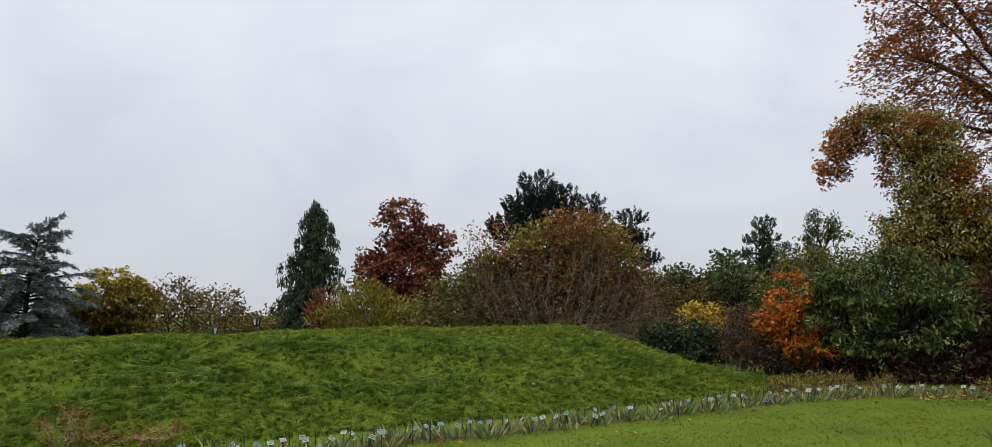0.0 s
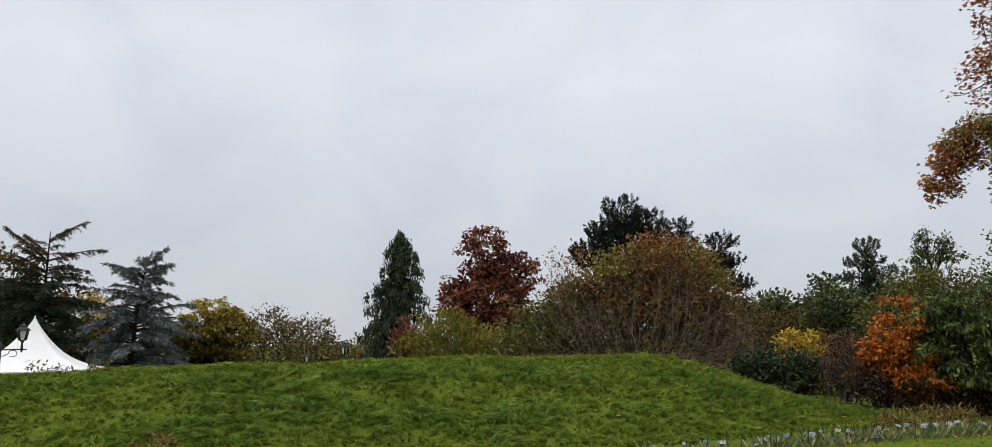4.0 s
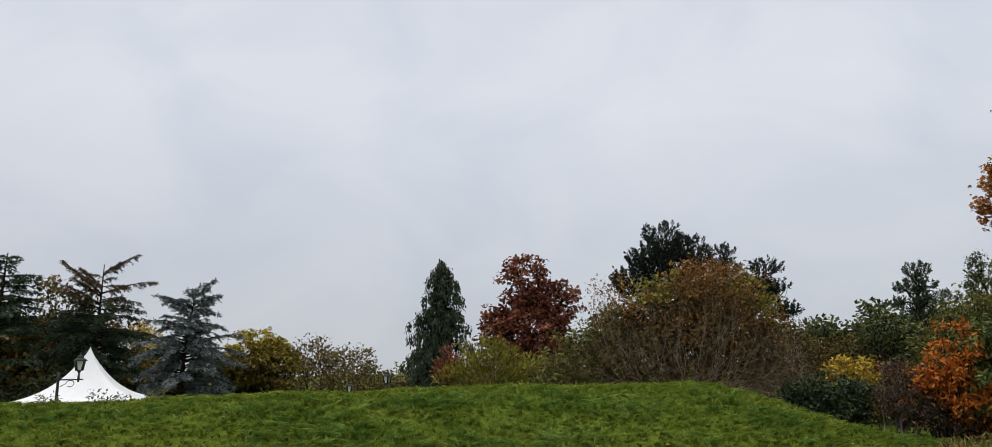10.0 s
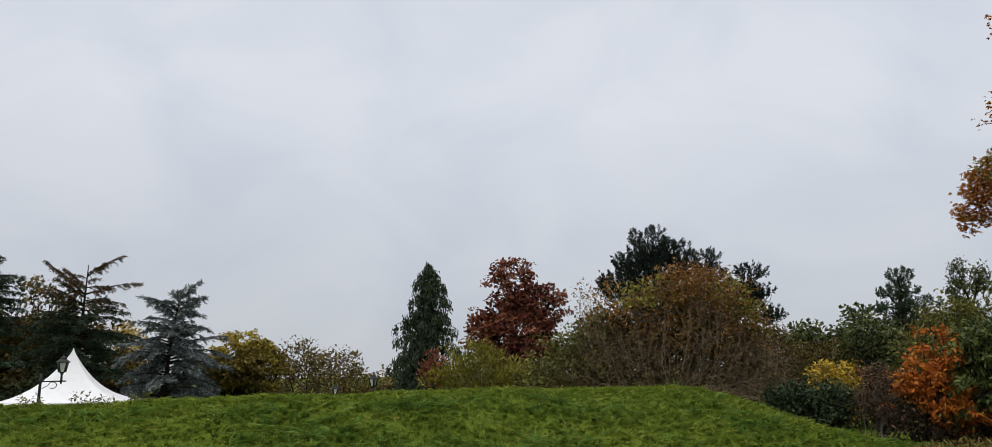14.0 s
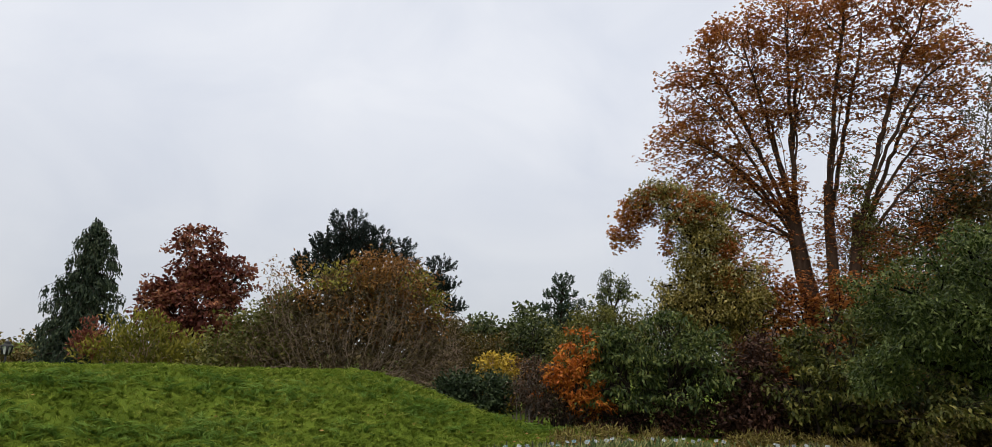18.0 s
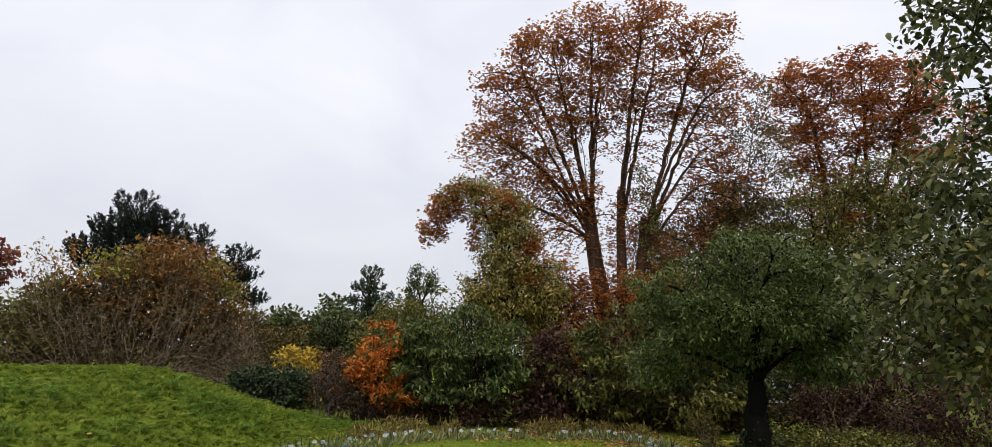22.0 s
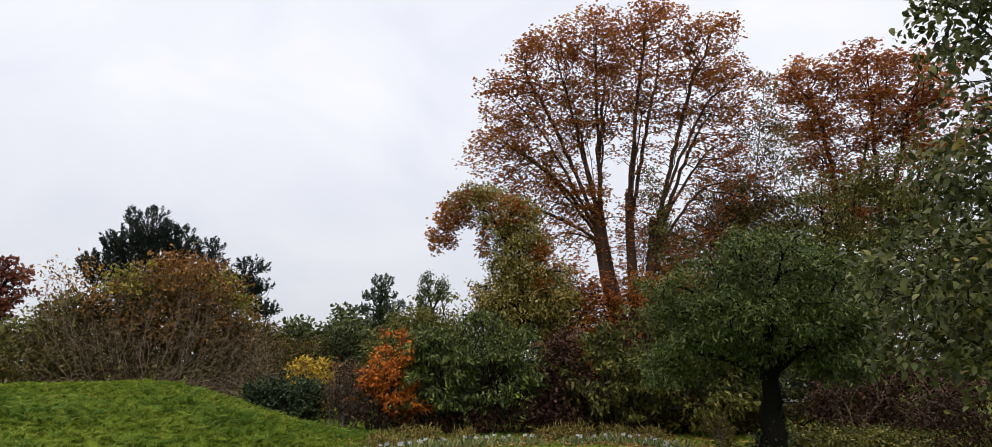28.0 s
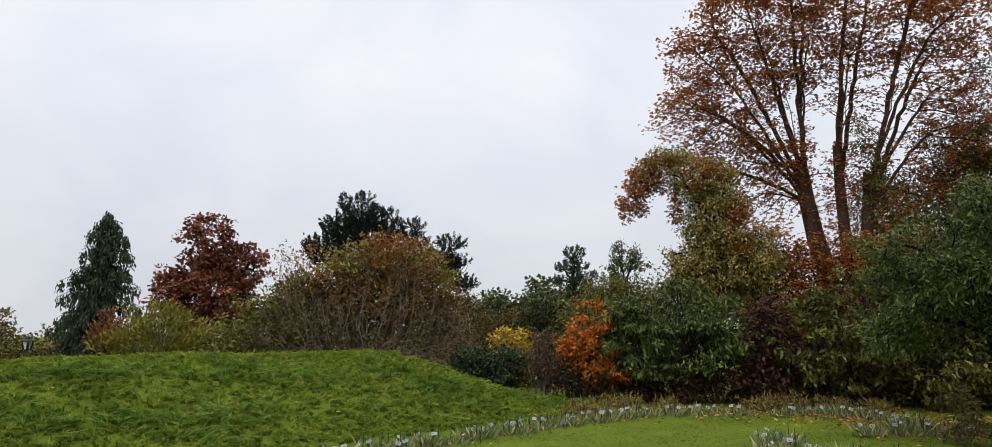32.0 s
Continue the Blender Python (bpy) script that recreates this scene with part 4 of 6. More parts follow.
tree("broadleaf_tree", "dense olive-brown tree behind the marquee", "tree", -31.0, 29.5, 121, [(0, 0, 3.8, 2.6, 1.6, 3.4), (-2.5, 0, 3.6, 2.2, 1.6, 3.4), (1.8, 0, 4.4, 1.8, 1.6, 3.2)], 520, 16, 0.25, 0.16, 0.26, DARK_OLIVE, BARK_DARK, 1.2, 0.012, 0.16, shell=0.5)
tree("broadleaf_tree", "dense olive and gold tree behind the cedars", "tree", -30.5, 34.0, 122, [(0, 0, 4.4, 2.6, 1.6, 3.4), (-2.4, 0, 4.4, 2.0, 1.6, 3.4)], 520, 16, 0.25, 0.16, 0.26, OLIVE_BROWN, BARK_DARK, 1.2, 0.012, 0.16, shell=0.5)
tree("yellow_tree", "small bright yellow autumn tree", "tree", -26.8, 37.2, 22, [(0.0, 0, 6.3, 0.8, 0.8, 1.2), (0.1, 0, 3.9, 1.2, 0.9, 1.8)], 150, 36, 0.17, 0.10, 0.22, YELLOW, BARK_DARK, 1.5, 0.012, 0.1)
tree("amber_tree", "rounded olive tree with a yellow crown top", "tree", -16.85, 31.6, 23, [(0, 0, 2.8, 2.0, 1.7, 2.2), (0, 0, 4.4, 1.6, 1.4, 1.2), (-0.9, -0.3, 3.6, 1.0, 1.0, 1.3)], 760, 26, 0.19, 0.11, 0.18, OLIVE_GOLD, BARK_DARK, 0.9, 0.012, 0.14, flat=0.4, low=-0.3, clump=(90, 0.32, 0.12), droop=0.5,
     extra=[("yellow_top", "bright yellow leaves", [(-0.2, 0, 5.5, 0.9, 0.9, 0.4), (0.75, 0, 5.1, 0.7, 0.6, 0.3), (-1.1, -0.4, 4.8, 0.6, 0.6, 0.3), (0.4, -0.6, 4.6, 0.9, 0.5, 0.3)], 100, 24, 0.17, 0.10, 0.15, YELLOW_OLIVE, "leaf")])
tree("thin_tree", "thin-leaved olive tree with bare twigs", "tree", -17.0, 40.5, 24, [(-1, 0, 4.9, 1.7, 1.5, 1.3), (1.4, 0, 4.7, 1.2, 1.2, 1.1)], 200, 12, 0.2, 0.12, 0.2, OLIVE_BROWN, BARK_GREY, 1.4, 0.012, 0.12, low=-0.3)
for sx, sy, sd, w, h, mt in ((-12.6, 36.5, 25, 2.8, 5.5, OLIVE_BROWN), (-16.2, 38.0, 125, 3.0, 6.2, OLIVE_BROWN), (-9.2, 38.5, 126, 2.6, 5.2, SHRUB_BROWN), (-21.0, 35.0, 127, 2.6, 5.6, SHRUB_BROWN), (-5.5, 38.5, 128, 2.6, 5.0, SHRUB_BROWN)):
    tree("brown_shrub", "low brown and olive shrub beyond the bank", "shrub", sx, sy, sd, [(-w * 0.3, 0, h * 0.48, w * 0.6, 1.0, h * 0.46), (w * 0.4, 0, h * 0.42, w * 0.5, 1.0, h * 0.42), (0, 0, h * 0.3, w * 0.8, 0.8, h * 0.3)], 420 if sx > -18 and sx < -8 else 260, 19, 0.19, 0.11, 0.21, mt, BARK_DARK, 0.3, 0.01, 0.3, stems=7, group="brown shrubs beyond the bank")
tree("bare_sapling", "leafless grey sapling beyond the bank", "tree", -9.6, 33.5, 128, [(0.2, 0, 3.4, 0.9, 0.8, 0.9), (-0.5, 0, 2.7, 0.8, 0.6, 0.5)], 26, 0, 0.1, 0.05, 0.1, OLIVE, BARK_GREY, 1.2, 0.011, 0.05)
tree("red_tree", "dark red autumn tree with an open crown", "tree", -3.5, 28.7, 26, [(0, 0, 4.2, 1.5, 1.3, 1.7), (-0.35, 0, 6.4, 0.95, 0.9, 1.1), (-1.3, 0, 4.4, 0.9, 0.9, 1.0), (1.05, 0, 5.5, 0.85, 0.9, 0.9), (0.2, 0, 3.0, 1.6, 1.2, 1.3)], 640, 26, 0.17, 0.12, 0.15, RED, BARK_DARK, 1.3, 0.011, 0.13, shell=0.5, flat=0.5)
tree("golden_shrub", "yellow-green leafy shrub behind the bank", "shrub", -3.9, 21.6, 27, [(-0.2, 0, 1.1, 1.4, 0.9, 1.2), (0.9, 0, 0.9, 0.9, 0.9, 0.95)], 260, 26, 0.16, 0.058, 0.15, YELLOW_GREEN, BARK_TAN, 0.2, 0.007, 0.3, droop=-0.8, stems=9, low=-0.75,
     extra=[("red_sprays", "reddish leaves", [(-1.35, 0, 1.6, 0.35, 0.35, 0.55)], 26, 26, 0.12, 0.06, 0.12, RED, "leaf")])
tree("olive_shrub", "olive green shrub beside the bare thicket", "shrub", -1.1, 20.2, 28, [(0, 0, 1.4, 1.15, 1.0, 1.6), (0.8, 0.4, 2.3, 0.8, 0.8, 1.1), (-1.0, 0.3, 0.9, 0.8, 0.8, 1.0)], 300, 42, 0.14, 0.08, 0.17, OLIVE, BARK_TAN, 0.3, 0.008, 0.3, stems=7)
tree("pine_tree", "dark green pine with dense upright needle tufts", "pine tree", 3.4, 31.9, 29, [(-1.45, 0, 6.95, 0.95, 0.9, 0.75), (-0.3, 0, 6.5, 0.75, 0.8, 0.5), (-2.2, 0, 6.2, 0.8, 0.9, 0.45), (-2.9, 0, 5.2, 0.9, 0.9, 0.6), (-1.0, 0, 5.8, 1.6, 1.1, 0.6), (0.95, 0, 6.15, 0.5, 0.5, 0.4), (2.75, 0, 5.55, 0.55, 0.6, 0.3), (3.05, 0, 4.7, 0.6, 0.6, 0.28), (3.25, 0, 3.7, 0.7, 0.7, 0.28), (2.0, 0, 4.5, 1.1, 0.9, 0.8), (1.2, 0, 5.3, 0.8, 0.8, 0.6), (-1.0, 0, 4.6, 2.2, 1.0, 0.8)], 1500, 34, 0.11, 0.045, 0.13, NEEDLE_PINE, BARK_DARK, 3.0, 0.012, 0.2, mode="candle", shell=0.4, world_z=True)
tree("bare_thicket_shrub", "large half-bare shrub of tan stems with brown leaves", "shrub", 1.35, 19.7, 30, [(-1.3, 0, 1.5, 1.7, 1.3, 1.5), (1.0, 0, 1.6, 2.3, 1.4, 1.6), (0.7, 0, 2.7, 1.8, 1.2, 1.4), (2.3, 0, 1.3, 1.3, 1.0, 1.3), (2.7, -0.2, 0.8, 0.8, 0.8, 0.7), (-1.9, 0, 2.5, 0.4, 0.6, 1.4)], 2600, 3, 0.085, 0.04, 0.12, THICKET_BROWN, BARK_THICKET, 0.35, 0.0036, 0.5, stems=100, shell=0.6, power=0.36, low=0.45,
     extra=[("russet_leaves", "russet brown leaves", [(0.6, 0, 3.9, 0.7, 0.9, 0.5), (1.3, 0, 3.7, 1.0, 0.9, 0.6), (-1.9, 0, 3.4, 0.25, 0.4, 0.6), (-1.3, 0, 3.6, 0.3, 0.5, 0.6), (0.3, 0, 3.2, 1.6, 0.7, 0.5), (2.0, 0, 3.0, 0.7, 0.7, 0.5), (1.0, 0, 2.6, 1.8, 0.8, 0.6), (0.9, 0, 4.0, 1.0, 0.8, 0.4)], 540, 12, 0.105, 0.05, 0.15, THICKET_RUSSET, "leaf"),
            ("lime_leaves", "yellow-green leaves", [(-0.5, -0.3, 3.5, 0.5, 0.5, 0.4), (-0.1, -0.2, 3.9, 0.4, 0.4, 0.3), (1.9, -0.2, 3.6, 0.5, 0.6, 0.35), (2.4, 0, 3.0, 0.35, 0.5, 0.4)], 62, 15, 0.11, 0.065, 0.14, YELLOW_GREEN, "leaf"),
            ("low_twig_leaves", "withered brown leaves", [(-1.2, -0.5, 1.2, 1.8, 0.6, 1.1), (1.4, -0.5, 1.1, 2.2, 0.6, 1.0)], 520, 7, 0.075, 0.035, 0.2, THICKET_BROWN, "leaf"), ("inner_leaves", "brown olive leaves", [(0.2, 0.7, 1.7, 2.5, 0.8, 1.6), (0.4, 0.6, 2.9, 2.0, 0.6, 1.0)], 900, 14, 0.17, 0.10, 0.22, THICKET_BROWN, "leaf")])
tree("dark_shrub", "low dark evergreen shrub at the end of the bank", "shrub", 4.4, 17.1, 31, [(0.15, 0, 0.5, 0.75, 0.6, 0.55), (-0.55, 0, 0.45, 0.45, 0.5, 0.5)], 260, 26, 0.10, 0.055, 0.12, EVERGREEN, BARK_DARK, 0.15, 0.007, 0.2, stems=5)
tree("yellow_shrub", "yellow autumn shrub behind a dark one", "shrub", 5.25, 19.2, 32, [(0.2, 0, 1.2, 0.6, 0.5, 0.5), (0.1, 0, 0.7, 0.6, 0.5, 0.5)], 190, 22, 0.12, 0.06, 0.12, YELLOW, BARK_TAN, 0.3, 0.007, 0.2, stems=5,
     extra=[("peach_leaves", "dull peach leaves", [(0.85, 0.2, 1.25, 0.35, 0.3, 0.35)], 40, 16, 0.10, 0.05, 0.12, THICKET_RUSSET, "leaf")])
tree("olive_shrub", "olive shrub behind the thicket's end", "shrub", 4.6, 22.0, 132, [(0, 0, 1.5, 1.3, 0.8, 1.5), (1.6, 0, 1.2, 1.2, 0.8, 1.2)], 300, 40, 0.10, 0.05, 0.18, DARK_OLIVE, BARK_TAN, 0.3, 0.007, 0.3, stems=6)
tree("green_tree", "olive green young tree behind the orange shrub", "tree", 7.1, 21.0, 33, [(0, 0, 1.5, 0.9, 0.8, 1.3), (-0.8, 0.4, 1.3, 0.6, 0.8, 1.0), (0.1, 0, 2.6, 0.5, 0.6, 0.6)], 300, 22, 0.13, 0.06, 0.14, GREEN_DARK, BARK_DARK, 0.6, 0.009, 0.1, clump=(70, 0.2, 0.12))
tree("distant_pine", "distant dark pine tree", "pine tree", 16.0, 42.1, 34, [(0.05, 0, 6.1, 0.65, 0.6, 0.55), (-0.2, 0, 5.3, 1.0, 0.8, 0.45), (0.95, 0, 4.55, 0.95, 0.6, 0.35), (-0.5, 0, 4.4, 1.0, 0.8, 0.4), (0.3, 0, 3.6, 1.2, 0.8, 0.6)], 330, 24, 0.15, 0.05, 0.12, NEEDLE_DARK, BARK_DARK, 2.8, 0.014, 0.16, mode="candle", low=-0.2)
tree("distant_poplar", "distant slender twin-stemmed dark tree", "tree", 20.3, 43.5, 35, [(-0.75, 0, 6.2, 0.32, 0.5, 1.5), (0.35, 0, 5.6, 0.4, 0.5, 1.4), (-0.8, 0, 4.4, 0.5, 0.6, 1.2)], 190, 16, 0.2, 0.08, 0.15, GREEN_DARK, BARK_DARK, 3.2, 0.013, 0.12, droop=0.8, clump=(60, 0.18, 0.2))
# woods that close the view, by bearing in degrees, distance, half width and height
for i, (az, ds, w, h, mt) in enumerate(((-52, 55, 6, 8.5, OLIVE_BROWN), (-46, 62, 6, 7.5, GREEN_DARK), (-39, 58, 6, 6.8, OLIVE_BROWN), (-31, 66, 6, 5.4, OLIVE), (-25, 64, 5.5, 5.2, OLIVE_BROWN), (-19, 66, 6, 5.2, OLIVE), (-13, 62, 5.5, 5.0, OLIVE_BROWN), (-7, 66, 6, 5.2, OLIVE),
                                        (0, 64, 6, 5.2, GREEN_DARK), (7, 66, 5.5, 5.0, GREEN_DARK), (12.5, 62, 3.6, 5.0, OLIVE_BROWN), (15.8, 60, 3.0, 5.2, GREEN_DARK), (19.3, 60, 2.8, 6.3, GREEN_DARK), (22.5, 57, 3.4, 5.2, GREEN_MID), (28, 58, 5.5, 8.0, OLIVE), (35, 55, 5.5, 8.0, GREEN_MID), (43, 56, 6, 8.0, OLIVE_BROWN), (51, 52, 6, 8.0, OLIVE), (59, 50, 6, 8.5, GREEN_MID), (67, 46, 6, 8.5, OLIVE_BROWN), (76, 44, 6, 8.5, GREEN_MID))):
    a = radians(az)
    tree("distant_tree", "distant broadleaf tree in a belt of woods", "tree", ds * math.sin(a), ds * math.cos(a), 300 + i, [(-w * 0.45, 0, h * 0.52, w * 0.6, 2, h * 0.46), (w * 0.45, 0, h * 0.46, w * 0.6, 2, h * 0.42), (0, 0, h * 0.3, w, 2, h * 0.3)], 260 if 10 < az < 24 else 110, 26 if 10 < az < 24 else 10, 0.34, 0.24, 0.42, mt, BARK_DARK, 1.2, 0.018, 0.2, shell=0.5, group="belt of distant trees")

# ---- the belt of shrubs and trees along the lawn's far side ----
tree("orange_shrub", "bright orange autumn shrub", "shrub", 6.2, 15.9, 41, [(0.35, 0, 1.95, 0.35, 0.4, 0.35), (0.1, 0, 1.5, 0.4, 0.4, 0.35), (-0.15, 0, 1.1, 0.5, 0.4, 0.3), (0.35, 0, 1.0, 0.4, 0.4, 0.25), (0.6, -0.1, 0.7, 0.4, 0.4, 0.2)], 200, 22, 0.12, 0.05, 0.09, ORANGE, BARK_DARK, 0.25, 0.006, 0.3, stems=7, clump=(60, 0.13, 0.07), flat=0.5, droop=0.5)
tree("brown_shrub", "dark brown twiggy shrub by the bank's end", "shrub", 5.3, 16.3, 42, [(0.35, 0, 0.85, 0.6, 0.5, 0.7), (0.95, 0.2, 0.5, 0.6, 0.5, 0.5)], 260, 18, 0.09, 0.04, 0.13, DARK_TWIG, BARK_GREY, 0.2, 0.005, 0.3, stems=14)
tree("walnut_leaved_shrub", "big green shrub with long drooping leaflets", "shrub", 8.2, 15.3, 43, [(-0.8, 0, 1.4, 1.0, 0.9, 0.95), (0.7, 0, 1.45, 1.1, 0.9, 1.05), (0.1, 0.2, 2.2, 1.2, 0.9, 0.7), (-1.1, 0.3, 2.1, 0.6, 0.8, 0.4)], 760, 17, 0.15, 0.052, 0.11, WALNUT, BARK_DARK, 0.3, 0.007, 0.3, stems=9, droop=0.8, flat=0.35, shell=0.65, clump=(190, 0.2, 0.06))
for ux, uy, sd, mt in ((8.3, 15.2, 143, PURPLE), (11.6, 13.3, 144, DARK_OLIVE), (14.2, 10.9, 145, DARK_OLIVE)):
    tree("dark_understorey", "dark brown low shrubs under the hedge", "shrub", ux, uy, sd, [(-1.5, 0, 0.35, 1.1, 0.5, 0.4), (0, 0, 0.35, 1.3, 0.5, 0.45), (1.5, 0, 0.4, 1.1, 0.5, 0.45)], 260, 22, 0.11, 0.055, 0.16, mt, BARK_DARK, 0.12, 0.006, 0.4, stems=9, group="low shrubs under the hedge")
tree("olive_tree", "olive-yellow leafy tree behind the hedge", "tree", 8.6, 19.0, 44, [(0, 0, 2.1, 1.3, 1.0, 0.95), (-0.9, 0, 1.7, 0.8, 0.8, 1.0), (1.5, 0, 2.05, 1.2, 0.8, 1.15)], 420, 42, 0.095, 0.05, 0.15, OLIVE, BARK_DARK, 0.8, 0.009, 0.1)
tree("vine_covered_tree", "vine-smothered tree with an arching drooping crown", "tree", 10.9, 18.3, 45, [(0.35, 0, 5.9, 0.85, 0.7, 0.8), (0.45, 0, 4.8, 0.95, 0.8, 1.2), (0.7, 0, 3.3, 1.2, 0.8, 1.3), (-0.45, 0, 6.6, 0.6, 0.6, 0.35), (-0.45, 0, 6.0, 0.4, 0.5, 0.5), (1.4, 0, 3.6, 0.8, 0.8, 1.2), (-0.1, 0, 3.5, 0.7, 0.7, 1.2), (0.4, 0.4, 5.2, 0.7, 0.5, 1.4)], 1500, 19, 0.10, 0.055, 0.11, VINE, BARK_DARK, 1.6, 0.009, 0.14, shell=0.35, clump=(420, 0.14, 0.14), droop=0.7,
     extra=[("arching_spray", "rust-coloured drooping leaves", [(-0.9, 0, 6.5, 0.65, 0.5, 0.35), (-1.5, 0, 6.15, 0.5, 0.5, 0.4), (-1.95, 0, 5.55, 0.25, 0.4, 0.6), (-2.05, 0, 5.1, 0.18, 0.3, 0.35), (-1.65, 0, 5.25, 0.2, 0.3, 0.35), (-1.6, 0, 5.75, 0.3, 0.4, 0.3), (-1.1, 0, 5.95, 0.4, 0.4, 0.3), (-0.6, 0, 5.3, 0.2, 0.4, 0.6), (1.1, -0.4, 4.4, 0.5, 0.3, 0.9), (0.2, -0.6, 6.0, 0.6, 0.2, 0.5)], 620, 5, 0.10, 0.042, 0.11, RUST, "palm"),
            ("vine_mantle", "olive vine leaves over the arch", [(-0.7, 0, 6.72, 0.7, 0.5, 0.25), (-1.4, -0.1, 6.4, 0.4, 0.4, 0.25)], 110, 14, 0.09, 0.05, 0.11, VINE, "leaf"),
            ("seed_head", "pale climbing seed heads", [(-0.5, -0.3, 6.8, 0.7, 0.4, 0.2), (0.3, -0.6, 5.0, 0.7, 0.4, 1.5), (-1.2, -0.3, 6.4, 0.5, 0.4, 0.3)], 130, 6, 0.065, 0.055, 0.06, LITTER_PALE, "leaf")])
tree("purple_leaved_shrub", "dark red-brown shrub between green hedges", "shrub", 9.6, 14.2, 46, [(0.4, 0, 1.2, 0.55, 0.6, 1.1), (0.3, 0, 0.5, 0.7, 0.6, 0.5)], 220, 20, 0.12, 0.06, 0.14, PURPLE, BARK_DARK, 0.2, 0.006, 0.2, stems=6)
tree("hedge_shrub", "green hedge shrub with dense drooping leaves", "shrub", 11.0, 13.4, 47, [(-0.2, 0, 1.3, 0.8, 0.9, 1.3), (0.7, 0, 1.6, 1.0, 0.9, 1.3), (1.9, 0, 1.3, 1.2, 0.9, 1.3)], 640, 18, 0.15, 0.062, 0.11, GREEN_MID, BARK_DARK, 0.2, 0.006, 0.3, stems=10, shell=0.65, flat=0.4, droop=0.6, clump=(150, 0.18, 0.07))
tree("hedge_shrub", "tall green hedge behind the apple tree", "shrub", 13.6, 12.4, 147, [(-0.8, 0, 1.6, 1.3, 0.8, 1.6), (0.8, 0, 1.8, 1.4, 0.8, 1.5), (0, 0, 2.6, 1.4, 0.8, 0.8)], 520, 18, 0.15, 0.06, 0.13, GREEN_DARK, BARK_DARK, 0.2, 0.006, 0.3, stems=9, shell=0.6, flat=0.4, droop=0.5, clump=(120, 0.2, 0.09))
tree("chestnut_tree", "huge rust-coloured horse chestnut with three trunks", "tree", 16.25, 19.05, 48,
     [(-4.6, 0, 9.3, 1.0, 1.6, 0.9), (-4.0, 0, 11.1, 1.15, 1.7, 1.1), (-2.6, 0, 12.5, 1.35, 2.0, 1.1), (-0.6, 0, 13.1, 1.6, 2.2, 1.1), (1.4, 0, 13.6, 1.25, 2.2, 1.1), (3.1, 0, 12.6, 1.1, 2.0, 1.0), (3.8, 0, 10.9, 0.9, 1.7, 1.2), (-2.7, 0, 9.8, 1.7, 1.8, 1.2), (-0.7, 0, 11.0, 1.7, 2.0, 1.2), (2.0, 0, 11.2, 1.5, 1.8, 1.2), (-3.5, 0, 8.1, 1.6, 1.5, 0.8), (-1.7, 0, 7.6, 1.1, 1.2, 0.9), (3.3, 0, 8.6, 1.0, 1.4, 1.0), (-2.4, 0, 6.4, 1.2, 1.0, 0.7)],
     4300, 4.6, 0.108, 0.048, 0.15, RUST, CHESTNUT_BARK, 1.0, 0.0098, 0.3, shell=0.42, droop=0.6, flat=0.5, mode="palm", tip_leaves=0.8, space=(0.26, 0.32, 30), clump=(800, 0.25, 0.12), bark_power=2.0, drop=1.5, shares=(0.56, 0.18, 0.26), bases=[(0.1, 0.3, -0.95, 0.3, 7.0, 0.41), (0.2, -0.1, 0.2, 0, 7.4, 0.26), (0.35, -0.3, 1.0, -0.2, 6.4, 0.28)],
     twigs=([(-1.6, 0, 6.0, 1.4, 1.2, 1.0), (2.0, 0, 7.0, 1.3, 1.2, 1.2), (3.0, 0, 9.4, 1.2, 1.3, 1.3), (-3.2, 0, 7.0, 1.3, 1.2, 0.9), (0.6, 0, 9.6, 1.6, 1.4, 1.6), (2.4, 0, 5.6, 1.3, 1.2, 0.9), (0.4, 0, 6.4, 1.0, 1.0, 1.2), (3.2, 0, 7.4, 1.0, 1.2, 1.2)], 2600),
     extra=[("trunk_shoot", "rusty shoots round the trunks", [(0.1, 0, 3.7, 1.0, 0.6, 0.9), (-0.4, 0.2, 5.0, 0.45, 0.4, 1.0), (-0.9, 0.2, 7.4, 0.4, 0.4, 1.4), (-1.6, 0.3, 3.6, 1.0, 0.6, 0.6), (0.9, -0.2, 6.6, 0.4, 0.4, 1.4), (0.2, 0, 6.0, 0.5, 0.4, 1.6), (1.6, -0.2, 5.0, 0.8, 0.5, 1.2), (1.6, -0.2, 3.6, 0.9, 0.6, 0.6)], 950, 4.8, 0.09, 0.038, 0.13, RUST, "palm"),
            ("trunk_ivy", "olive ivy leaves climbing the trunks", [(1.2, -0.4, 6.2, 0.4, 0.4, 1.3), (0.9, -0.4, 7.6, 0.3, 0.3, 0.9), (1.9, -0.3, 5.0, 0.7, 0.4, 1.0)], 170, 14, 0.10, 0.06, 0.12, OLIVE, "leaf")])
